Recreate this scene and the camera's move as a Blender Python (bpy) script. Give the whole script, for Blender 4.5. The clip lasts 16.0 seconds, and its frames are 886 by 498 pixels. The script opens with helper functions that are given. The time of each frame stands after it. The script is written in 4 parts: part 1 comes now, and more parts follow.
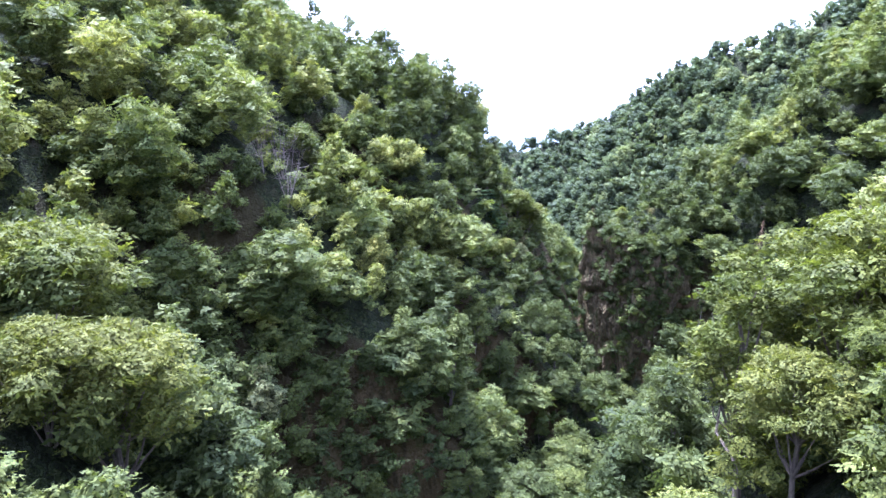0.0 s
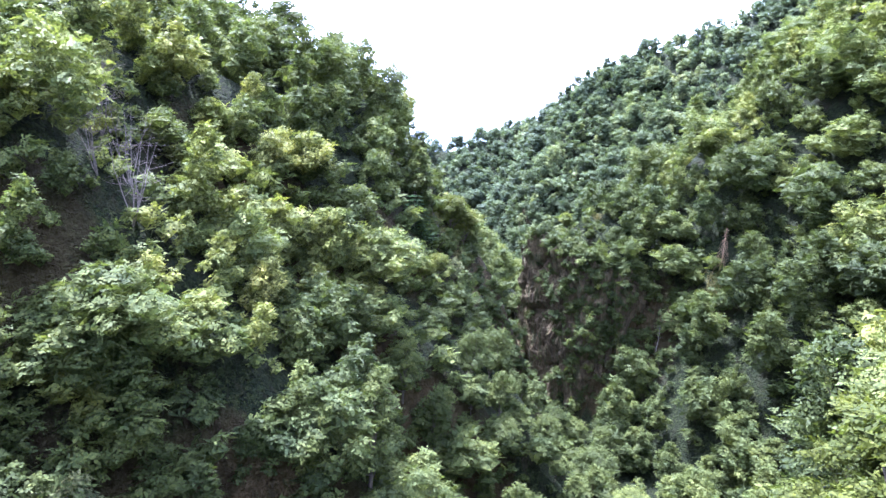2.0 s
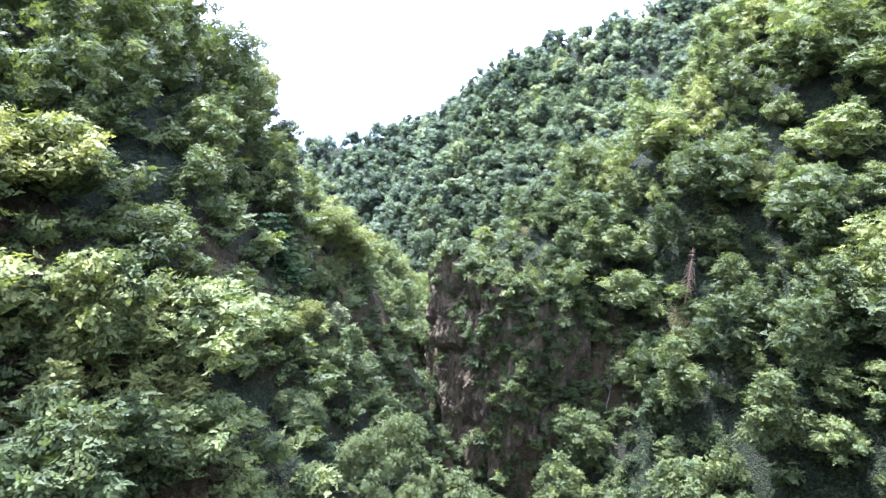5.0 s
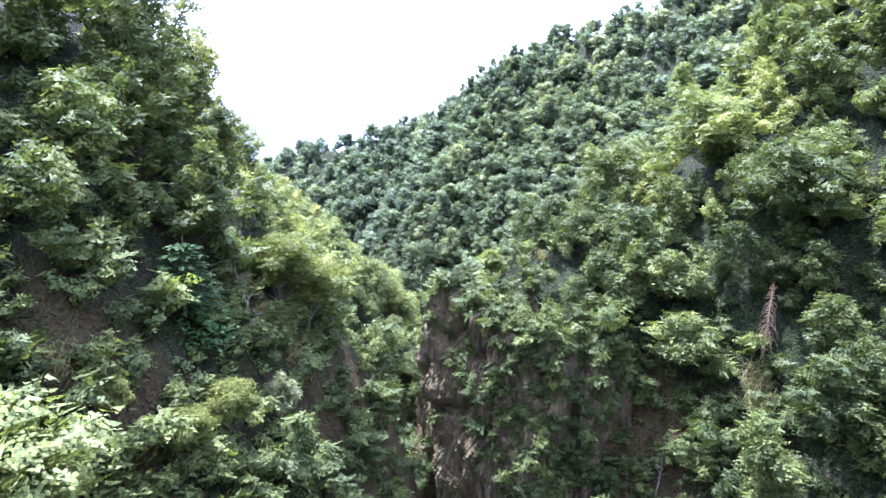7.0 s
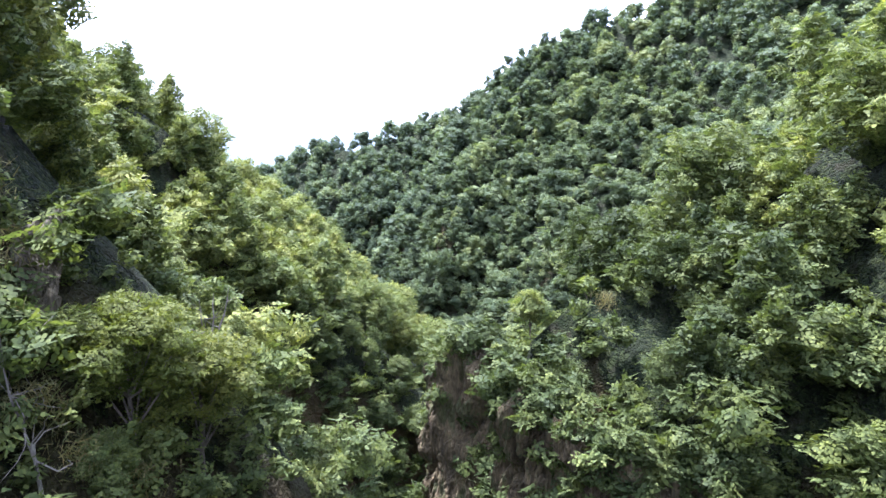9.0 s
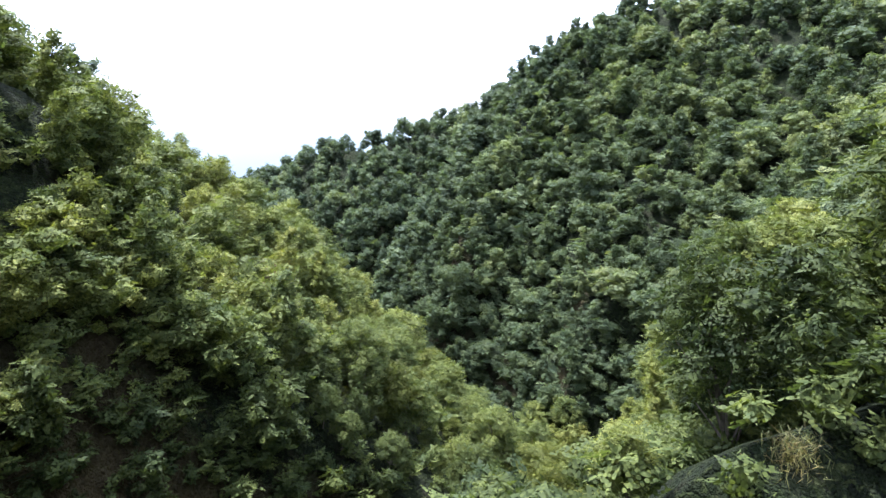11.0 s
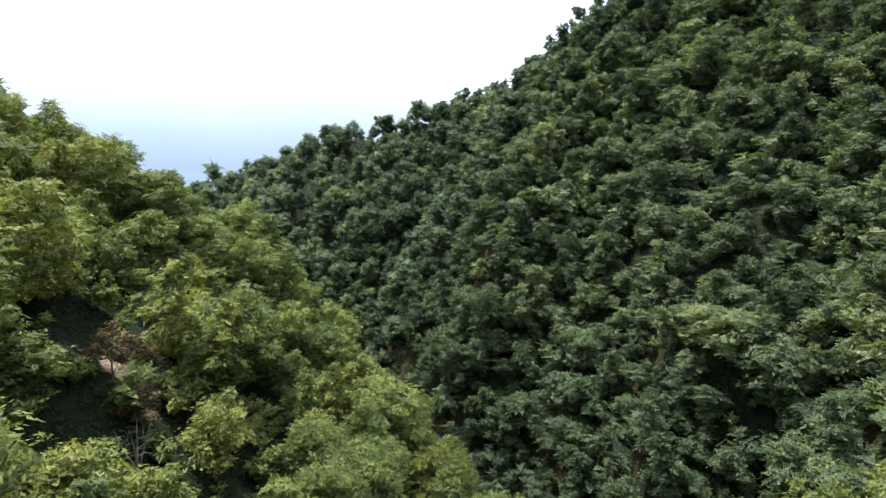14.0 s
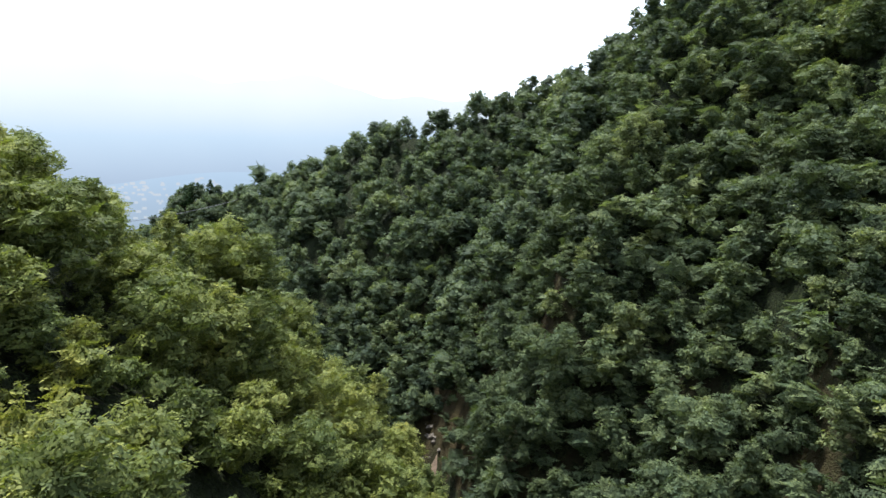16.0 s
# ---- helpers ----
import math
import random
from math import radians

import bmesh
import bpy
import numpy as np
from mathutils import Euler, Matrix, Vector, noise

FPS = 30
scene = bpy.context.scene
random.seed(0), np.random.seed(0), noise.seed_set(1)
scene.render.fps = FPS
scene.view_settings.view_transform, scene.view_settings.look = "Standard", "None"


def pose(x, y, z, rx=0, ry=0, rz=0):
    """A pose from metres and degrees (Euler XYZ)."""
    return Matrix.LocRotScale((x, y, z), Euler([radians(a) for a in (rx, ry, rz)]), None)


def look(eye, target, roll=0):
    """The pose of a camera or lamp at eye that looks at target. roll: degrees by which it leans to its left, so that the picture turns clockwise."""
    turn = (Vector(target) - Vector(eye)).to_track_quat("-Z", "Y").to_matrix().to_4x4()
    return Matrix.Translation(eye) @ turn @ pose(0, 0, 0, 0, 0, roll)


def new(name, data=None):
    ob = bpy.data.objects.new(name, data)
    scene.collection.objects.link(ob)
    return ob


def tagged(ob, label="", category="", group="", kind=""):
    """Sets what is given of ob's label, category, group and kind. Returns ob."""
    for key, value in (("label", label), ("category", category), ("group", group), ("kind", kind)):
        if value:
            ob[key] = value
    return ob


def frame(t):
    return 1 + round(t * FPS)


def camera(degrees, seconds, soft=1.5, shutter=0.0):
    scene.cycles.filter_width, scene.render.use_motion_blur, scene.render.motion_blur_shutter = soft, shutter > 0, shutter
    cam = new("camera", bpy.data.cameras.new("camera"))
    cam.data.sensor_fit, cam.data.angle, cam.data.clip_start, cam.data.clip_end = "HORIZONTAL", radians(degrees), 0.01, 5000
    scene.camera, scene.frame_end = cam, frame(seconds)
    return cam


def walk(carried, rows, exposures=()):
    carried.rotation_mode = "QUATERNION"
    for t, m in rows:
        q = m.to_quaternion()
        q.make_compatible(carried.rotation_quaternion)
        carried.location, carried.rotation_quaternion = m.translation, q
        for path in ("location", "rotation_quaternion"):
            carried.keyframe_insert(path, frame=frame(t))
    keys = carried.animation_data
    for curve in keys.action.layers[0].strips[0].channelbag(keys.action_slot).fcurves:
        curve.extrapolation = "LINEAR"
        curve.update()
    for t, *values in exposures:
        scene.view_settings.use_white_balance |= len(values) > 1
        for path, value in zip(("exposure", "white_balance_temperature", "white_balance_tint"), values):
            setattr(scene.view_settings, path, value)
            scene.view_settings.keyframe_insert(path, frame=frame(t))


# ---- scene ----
cam = camera(67.4, 16.0)
METRES, EYE, TILT, LEAN, TURN = 160.0, 60.0, -7.1, 0.0, 0.0
ROWS = [
    (0.0, 0.0, 0.0, 0.0, 0.0, 0.0, -0.0),
    (0.5, 0.0005, 0.0231, 0.0026, -1.34, 0.12, 0.16),
    (1.0, 0.0014, 0.047, 0.0056, -2.73, 0.17, 0.32),
    (1.5, 0.0029, 0.0719, 0.0089, -4.44, 0.07, 0.49),
    (2.0, 0.005, 0.0963, 0.0123, -6.38, -0.04, 0.7),
    (2.5, 0.0077, 0.1216, 0.0153, -8.7, -0.16, 0.99),
    (3.0, 0.0113, 0.1461, 0.0183, -12.37, -0.35, 1.36),
    (3.5, 0.0159, 0.1706, 0.0222, -14.29, -0.45, 1.63),
    (4.0, 0.0216, 0.1939, 0.0261, -14.76, -0.51, 1.75),
    (6.5, 0.0544, 0.3089, 0.0433, -14.97, -0.32, 1.83),
    (7.0, 0.063, 0.3371, 0.0468, -14.96, -0.2, 1.8),
    (7.5, 0.0726, 0.3678, 0.0506, -14.95, -0.12, 1.79),
    (8.0, 0.082, 0.3982, 0.0542, -14.36, -0.09, 1.73),
    (8.5, 0.0914, 0.4296, 0.0578, -13.62, -0.04, 1.68),
    (9.0, 0.1006, 0.4604, 0.0614, -12.83, -0.05, 1.58),
    (11.5, 0.1425, 0.6231, 0.0801, -10.67, 0.18, 1.23),
    (12.0, 0.1502, 0.6544, 0.0826, -10.12, 0.04, 1.18),
    (12.5, 0.1585, 0.6904, 0.0853, -9.82, -0.07, 1.15),
    (13.0, 0.167, 0.7291, 0.0893, -9.67, -0.18, 1.1),
    (13.5, 0.176, 0.7694, 0.0946, -9.49, -0.25, 1.09),
    (14.0, 0.1843, 0.809, 0.1001, -8.9, -0.27, 1.03),
    (14.5, 0.1923, 0.8494, 0.1057, -7.79, -0.26, 0.92),
    (15.0, 0.1997, 0.8885, 0.1108, -6.62, -0.22, 0.81),
    (15.5, 0.2072, 0.9283, 0.1156, -5.33, -0.18, 0.72),
    (16.0, 0.2132, 0.9667, 0.1207, -3.38, -0.12, 0.52),
]
walk(cam, [(t, pose(0, 0, EYE, TILT, LEAN, TURN) @ pose(METRES * x, METRES * y, METRES * z, 90 + pitch, roll, yaw)) for t, x, y, z, yaw, pitch, roll in ROWS],
     exposures=[(0.0, 3.05, 5000, 31), (3.5, 3.42, 5000, 31), (7.0, 3.38, 5050, 32), (9.0, 2.75, 5300, 25), (12.5, 1.7, 5700, 12), (16.0, 1.25, 6000, 9)])

# ---- sky and sun: a bright hazy noon ----
SUN_ELEVATION, SUN_AZIMUTH = 71.0, 322.0          # degrees; azimuth clockwise from +y
world = bpy.data.worlds.new("hazy_sky")
scene.world = world
world.use_nodes = True
wn, wl = world.node_tree.nodes, world.node_tree.links
wn.clear()
sky = wn.new("ShaderNodeTexSky")
sky.sky_type = "NISHITA"
sky.sun_disc = False
sky.sun_elevation, sky.sun_rotation = radians(SUN_ELEVATION), radians(SUN_AZIMUTH)
sky.air_density, sky.dust_density, sky.ozone_density = 1.0, 5.0, 1.0
haze = wn.new("ShaderNodeMixRGB")
haze.inputs[0].default_value = 0.75
haze.inputs[2].default_value = (9.8, 10.6, 11.8, 1)
back = wn.new("ShaderNodeBackground")
back.inputs[1].default_value = 0.105
wo = wn.new("ShaderNodeOutputWorld")
wl.new(sky.outputs[0], haze.inputs[1])
wl.new(haze.outputs[0], back.inputs[0])
wl.new(back.outputs[0], wo.inputs[0])

sun_data = bpy.data.lights.new("sun", "SUN")
sun_data.energy, sun_data.angle, sun_data.color = 5.0, radians(2.5), (1.0, 0.95, 0.86)
sun = new("sun", sun_data)
se, sa = radians(SUN_ELEVATION), radians(SUN_AZIMUTH)
sun.matrix_world = look((math.sin(sa) * math.cos(se) * 300, math.cos(sa) * math.cos(se) * 300, math.sin(se) * 300), (0, 0, 0))


# ---- materials ----
def material(name):
    m = bpy.data.materials.new(name)
    m.use_nodes = True
    m.node_tree.nodes.clear()
    return m, m.node_tree.nodes, m.node_tree.links


def ramp(nodes, stops):
    r = nodes.new("ShaderNodeValToRGB")
    while len(r.color_ramp.elements) > 1:
        r.color_ramp.elements.remove(r.color_ramp.elements[-1])
    r.color_ramp.elements[0].position, r.color_ramp.elements[0].color = stops[0][0], (*stops[0][1], 1)
    for at, col in stops[1:]:
        r.color_ramp.elements.new(at).color = (*col, 1)
    return r


def leaf_material(name, stops, warm, through_light=0.3, leaflet=0.0, cover=0.53):
    """Leaves: a colour by tree, a shift by leaf, a little light coming through."""
    m, n, l = material(name)
    tree = n.new("ShaderNodeAttribute")
    tree.attribute_name = "tint"
    info = n.new("ShaderNodeObjectInfo")
    alone = n.new("ShaderNodeMath")
    alone.operation = "LESS_THAN"
    alone.inputs[1].default_value = 0.001
    l.new(tree.outputs["Fac"], alone.inputs[0])
    frac = n.new("ShaderNodeMath")
    frac.operation = "MULTIPLY_ADD"
    own = n.new("ShaderNodeSeparateColor")
    l.new(info.outputs["Color"], own.inputs[0])
    l.new(own.outputs[0], frac.inputs[0])
    l.new(alone.outputs[0], frac.inputs[1])
    l.new(tree.outputs["Fac"], frac.inputs[2])
    col = ramp(n, stops)
    l.new(frac.outputs[0], col.inputs[0])
    geo = n.new("ShaderNodeNewGeometry")
    island = ramp(n, [(0.0, (0.84, 0.86, 0.85)), (0.5, (1.0, 1.0, 1.0)), (1.0, (1.16, 1.14, 1.06))])
    l.new(geo.outputs["Random Per Island"], island.inputs[0])
    mul = n.new("ShaderNodeMixRGB")
    mul.blend_type = "MULTIPLY"
    mul.inputs[0].default_value = 1.0
    l.new(col.outputs[0], mul.inputs[1])
    l.new(island.outputs[0], mul.inputs[2])
    place = n.new("ShaderNodeTexCoord")
    patch = n.new("ShaderNodeTexNoise")
    patch.inputs["Scale"].default_value = 0.55
    patch.inputs["Detail"].default_value = 3
    l.new(place.outputs["Object"], patch.inputs["Vector"])
    prange = ramp(n, [(0.35, (0.74, 0.8, 0.84)), (0.65, (1.22, 1.17, 1.0))])
    l.new(patch.outputs[0], prange.inputs[0])
    mul2 = n.new("ShaderNodeMixRGB")
    mul2.blend_type = "MULTIPLY"
    mul2.inputs[0].default_value = 1.0
    l.new(mul.outputs[0], mul2.inputs[1])
    l.new(prange.outputs[0], mul2.inputs[2])
    p = n.new("ShaderNodeBsdfPrincipled")
    p.inputs["Roughness"].default_value = 0.62
    p.inputs["Specular IOR Level"].default_value = 0.08
    l.new(mul2.outputs[0], p.inputs["Base Color"])
    tr = n.new("ShaderNodeBsdfTranslucent")
    tc = n.new("ShaderNodeMixRGB")
    tc.blend_type = "MULTIPLY"
    tc.inputs[0].default_value = 1.0
    tc.inputs[2].default_value = (*warm, 1)
    l.new(mul2.outputs[0], tc.inputs[1])
    l.new(tc.outputs[0], tr.inputs[0])
    mix = n.new("ShaderNodeMixShader")
    mix.inputs[0].default_value = through_light
    l.new(p.outputs[0], mix.inputs[1])
    l.new(tr.outputs[0], mix.inputs[2])
    last = mix
    if leaflet:
        cells = n.new("ShaderNodeTexVoronoi")
        cells.inputs["Scale"].default_value = 1.0 / leaflet
        l.new(place.outputs["Object"], cells.inputs["Vector"])
        gap = n.new("ShaderNodeMath")
        gap.operation = "GREATER_THAN"
        gap.inputs[1].default_value = cover
        l.new(cells.outputs["Distance"], gap.inputs[0])
        clear = n.new("ShaderNodeBsdfTransparent")
        last = n.new("ShaderNodeMixShader")
        l.new(gap.outputs[0], last.inputs[0])
        l.new(mix.outputs[0], last.inputs[1])
        l.new(clear.outputs[0], last.inputs[2])
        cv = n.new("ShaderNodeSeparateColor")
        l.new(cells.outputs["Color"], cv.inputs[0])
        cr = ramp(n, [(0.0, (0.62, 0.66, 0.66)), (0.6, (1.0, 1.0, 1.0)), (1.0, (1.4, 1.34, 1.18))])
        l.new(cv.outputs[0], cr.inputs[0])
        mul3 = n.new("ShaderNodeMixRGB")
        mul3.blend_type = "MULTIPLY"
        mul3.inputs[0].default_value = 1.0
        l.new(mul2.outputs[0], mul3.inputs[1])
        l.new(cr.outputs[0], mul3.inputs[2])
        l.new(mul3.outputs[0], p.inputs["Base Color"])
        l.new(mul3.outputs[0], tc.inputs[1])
    out = n.new("ShaderNodeOutputMaterial")
    l.new(last.outputs[0], out.inputs[0])
    return m


def rough_material(name, stops, scale, bump=0.4, roughness=0.9, stretch=(1, 1, 1), grain=6.0):
    """A dull surface with stains at one size, grain at another and a fine relief."""
    m, n, l = material(name)
    tc = n.new("ShaderNodeTexCoord")
    mp = n.new("ShaderNodeMapping")
    mp.inputs["Scale"].default_value = stretch
    l.new(tc.outputs["Object"], mp.inputs[0])
    big = n.new("ShaderNodeTexNoise")
    big.inputs["Scale"].default_value = scale
    big.inputs["Detail"].default_value = 6
    big.inputs["Roughness"].default_value = 0.65
    l.new(mp.outputs[0], big.inputs["Vector"])
    col = ramp(n, stops)
    l.new(big.outputs[0], col.inputs[0])
    fine = n.new("ShaderNodeTexNoise")
    fine.inputs["Scale"].default_value = scale * grain
    fine.inputs["Detail"].default_value = 5
    l.new(mp.outputs[0], fine.inputs["Vector"])
    fr = ramp(n, [(0.3, (0.65, 0.65, 0.65)), (0.7, (1.25, 1.25, 1.25))])
    l.new(fine.outputs[0], fr.inputs[0])
    mul = n.new("ShaderNodeMixRGB")
    mul.blend_type = "MULTIPLY"
    mul.inputs[0].default_value = 1.0
    l.new(col.outputs[0], mul.inputs[1])
    l.new(fr.outputs[0], mul.inputs[2])
    b = n.new("ShaderNodeBump")
    b.inputs["Strength"].default_value = bump
    b.inputs["Distance"].default_value = 0.3
    l.new(fine.outputs[0], b.inputs["Height"])
    p = n.new("ShaderNodeBsdfPrincipled")
    p.inputs["Roughness"].default_value = roughness
    p.inputs["Specular IOR Level"].default_value = 0.25
    l.new(mul.outputs[0], p.inputs["Base Color"])
    l.new(b.outputs[0], p.inputs["Normal"])
    out = n.new("ShaderNodeOutputMaterial")
    l.new(p.outputs[0], out.inputs[0])
    return m


# from dark blue-green to light yellow-green
GREENS = [(0.0, (0.031, 0.045, 0.021)), (0.2, (0.047, 0.063, 0.027)), (0.4, (0.060, 0.079, 0.033)), (0.6, (0.076, 0.099, 0.043)), (0.8, (0.106, 0.128, 0.049)), (0.955, (0.128, 0.144, 0.055)), (1.0, (0.155, 0.165, 0.105))]
GREENS = [(at, (r * 1.06, g, b * 0.80)) for at, (r, g, b) in GREENS]
# haze is put into the farther greens: bluer and less red
HAZED_GREENS_MID = [(at, (r * 0.95, g, b * 1.6)) for at, (r, g, b) in GREENS]
HAZED_GREENS_FAR = [(at, (r * 0.94, g, b * 1.8)) for at, (r, g, b) in GREENS]
FRESHES = [(0.0, (0.044, 0.057, 0.014)), (0.5, (0.058, 0.070, 0.015)), (1.0, (0.072, 0.081, 0.020))]
PALES = [(0.0, (0.090, 0.102, 0.046)), (1.0, (0.118, 0.128, 0.062))]
BROWNS = [(0.0, (0.060, 0.046, 0.024)), (0.5, (0.085, 0.062, 0.032)), (1.0, (0.075, 0.062, 0.034))]
NEEDLES = [(0.0, (0.018, 0.038, 0.013)), (1.0, (0.030, 0.058, 0.019))]
WARM = (1.4, 1.5, 0.7)
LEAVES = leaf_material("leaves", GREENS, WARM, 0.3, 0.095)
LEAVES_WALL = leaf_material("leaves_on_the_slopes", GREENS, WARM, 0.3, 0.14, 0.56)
LEAVES_MID = leaf_material("hazed_leaves_across_the_creek", HAZED_GREENS_MID, WARM, 0.3, 0.17, 0.58)
LEAVES_WIDE = leaf_material("hazed_leaves_in_clumps", HAZED_GREENS_FAR, WARM, 0.3, 0.23, 0.62)
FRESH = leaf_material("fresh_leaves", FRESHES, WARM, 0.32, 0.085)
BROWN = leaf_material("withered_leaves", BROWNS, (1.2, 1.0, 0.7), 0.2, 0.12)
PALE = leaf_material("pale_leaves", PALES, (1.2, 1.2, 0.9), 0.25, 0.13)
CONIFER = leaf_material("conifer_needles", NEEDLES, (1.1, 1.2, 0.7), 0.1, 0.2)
BARK = rough_material("bark", [(0.3, (0.045, 0.036, 0.028)), (0.7, (0.12, 0.10, 0.08))], 2.0, stretch=(2, 2, 0.4))
DEADWOOD = rough_material("dead_wood", [(0.3, (0.08, 0.07, 0.055)), (0.7, (0.18, 0.165, 0.14))], 2.0, stretch=(2, 2, 0.4))


def ground_material():
    """Dark leaf litter, moss and soil; bare streaked rock where it is steep."""
    m, n, l = material("forest_floor")
    tc = n.new("ShaderNodeTexCoord")
    mp = n.new("ShaderNodeMapping")
    mp.inputs["Scale"].default_value = (1, 1, 0.25)
    l.new(tc.outputs["Object"], mp.inputs[0])
    streak = n.new("ShaderNodeTexNoise")
    streak.inputs["Scale"].default_value = 0.7
    streak.inputs["Detail"].default_value = 9
    streak.inputs["Roughness"].default_value = 0.7
    l.new(mp.outputs[0], streak.inputs["Vector"])
    rock = ramp(n, [(0.3, (0.014, 0.010, 0.005)), (0.46, (0.034, 0.026, 0.011)), (0.56, (0.062, 0.044, 0.020)), (0.64, (0.034, 0.033, 0.009)), (0.75, (0.074, 0.056, 0.028))])
    l.new(streak.outputs[0], rock.inputs[0])
    big = n.new("ShaderNodeTexNoise")
    big.inputs["Scale"].default_value = 0.25
    big.inputs["Detail"].default_value = 8
    big.inputs["Roughness"].default_value = 0.7
    l.new(tc.outputs["Object"], big.inputs["Vector"])
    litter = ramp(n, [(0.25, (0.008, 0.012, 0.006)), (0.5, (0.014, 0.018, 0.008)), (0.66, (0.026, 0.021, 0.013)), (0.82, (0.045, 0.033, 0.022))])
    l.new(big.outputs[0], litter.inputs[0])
    herbs = n.new("ShaderNodeTexVoronoi")
    herbs.inputs["Scale"].default_value = 4.6
    stir = n.new("ShaderNodeTexNoise")
    stir.inputs["Scale"].default_value = 2.4
    stir.inputs["Detail"].default_value = 4
    l.new(tc.outputs["Object"], stir.inputs["Vector"])
    moved = n.new("ShaderNodeMixRGB")
    moved.blend_type = "ADD"
    moved.inputs[0].default_value = 1.3
    l.new(tc.outputs["Object"], moved.inputs[1])
    l.new(stir.outputs["Color"], moved.inputs[2])
    l.new(moved.outputs[0], herbs.inputs["Vector"])
    tone = n.new("ShaderNodeSeparateColor")
    l.new(herbs.outputs["Color"], tone.inputs[0])
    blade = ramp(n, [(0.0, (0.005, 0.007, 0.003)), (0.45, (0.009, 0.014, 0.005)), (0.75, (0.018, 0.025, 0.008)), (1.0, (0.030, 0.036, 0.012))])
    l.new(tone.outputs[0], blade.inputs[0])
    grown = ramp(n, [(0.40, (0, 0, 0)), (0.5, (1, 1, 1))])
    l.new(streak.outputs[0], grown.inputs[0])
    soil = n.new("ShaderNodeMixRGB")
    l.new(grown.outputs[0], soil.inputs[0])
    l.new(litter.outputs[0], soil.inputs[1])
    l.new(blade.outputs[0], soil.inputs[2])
    geo = n.new("ShaderNodeNewGeometry")
    sep = n.new("ShaderNodeSeparateXYZ")
    l.new(geo.outputs["Normal"], sep.inputs[0])
    add = n.new("ShaderNodeMath")
    add.operation = "MULTIPLY_ADD"
    add.inputs[1].default_value, add.inputs[2].default_value = 0.5, -0.25
    l.new(streak.outputs[0], add.inputs[0])
    tot = n.new("ShaderNodeMath")
    l.new(sep.outputs[2], tot.inputs[0])
    l.new(add.outputs[0], tot.inputs[1])
    steep = ramp(n, [(0.40, (1, 1, 1)), (0.54, (0, 0, 0))])
    l.new(tot.outputs[0], steep.inputs[0])
    mix = n.new("ShaderNodeMixRGB")
    l.new(steep.outputs[0], mix.inputs[0])
    l.new(soil.outputs[0], mix.inputs[1])
    l.new(rock.outputs[0], mix.inputs[2])
    fine = n.new("ShaderNodeTexNoise")
    fine.inputs["Scale"].default_value = 2.2
    fine.inputs["Detail"].default_value = 8
    l.new(mp.outputs[0], fine.inputs["Vector"])
    b = n.new("ShaderNodeBump")
    b.inputs["Strength"].default_value = 1.0
    b.inputs["Distance"].default_value = 0.35
    rise = n.new("ShaderNodeMath")
    rise.operation = "SUBTRACT"
    l.new(fine.outputs[0], rise.inputs[0])
    l.new(herbs.outputs["Distance"], rise.inputs[1])
    l.new(rise.outputs[0], b.inputs["Height"])
    p = n.new("ShaderNodeBsdfPrincipled")
    p.inputs["Roughness"].default_value = 0.95
    p.inputs["Specular IOR Level"].default_value = 0.1
    l.new(mix.outputs[0], p.inputs["Base Color"])
    l.new(b.outputs[0], p.inputs["Normal"])
    out = n.new("ShaderNodeOutputMaterial")
    l.new(p.outputs[0], out.inputs[0])
    return m


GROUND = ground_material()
ROCK = rough_material("cliff_rock", [(0.25, (0.015, 0.012, 0.005)), (0.42, (0.046, 0.035, 0.016)), (0.52, (0.088, 0.065, 0.032)), (0.60, (0.036, 0.041, 0.012)), (0.72, (0.072, 0.053, 0.026)), (0.88, (0.15, 0.12, 0.070))], 1.1, bump=1.0, stretch=(1, 1, 0.3), grain=6)
BOULDER = rough_material("boulder_stone", [(0.3, (0.05, 0.043, 0.034)), (0.6, (0.10, 0.085, 0.068)), (0.8, (0.17, 0.15, 0.125))], 0.8, bump=0.5)
DRY = leaf_material("dry_grass", [(0.0, (0.11, 0.088, 0.040)), (0.5, (0.12, 0.115, 0.050)), (1.0, (0.09, 0.105, 0.042))], (1.3, 1.2, 0.6), 0.25)


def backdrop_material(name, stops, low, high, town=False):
    """Distance lost in bright haze, paler with height; the haze is painted as a glow of the surface."""
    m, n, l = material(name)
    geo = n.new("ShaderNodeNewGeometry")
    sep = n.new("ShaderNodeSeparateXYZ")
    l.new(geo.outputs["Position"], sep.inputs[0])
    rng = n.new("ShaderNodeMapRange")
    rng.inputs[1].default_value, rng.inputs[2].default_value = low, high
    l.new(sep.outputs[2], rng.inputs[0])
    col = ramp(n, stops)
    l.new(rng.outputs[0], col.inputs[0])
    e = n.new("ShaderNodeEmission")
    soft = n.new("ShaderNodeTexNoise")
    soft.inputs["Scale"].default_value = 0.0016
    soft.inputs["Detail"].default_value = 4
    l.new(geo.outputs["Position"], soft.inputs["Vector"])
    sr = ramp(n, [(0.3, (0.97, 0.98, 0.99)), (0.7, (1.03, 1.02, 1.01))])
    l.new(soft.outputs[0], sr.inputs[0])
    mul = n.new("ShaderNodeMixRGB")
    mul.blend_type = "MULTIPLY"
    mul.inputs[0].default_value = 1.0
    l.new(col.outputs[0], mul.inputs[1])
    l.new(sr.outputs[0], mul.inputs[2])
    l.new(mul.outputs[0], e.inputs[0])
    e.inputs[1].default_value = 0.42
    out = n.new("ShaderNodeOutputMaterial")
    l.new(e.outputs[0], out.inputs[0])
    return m


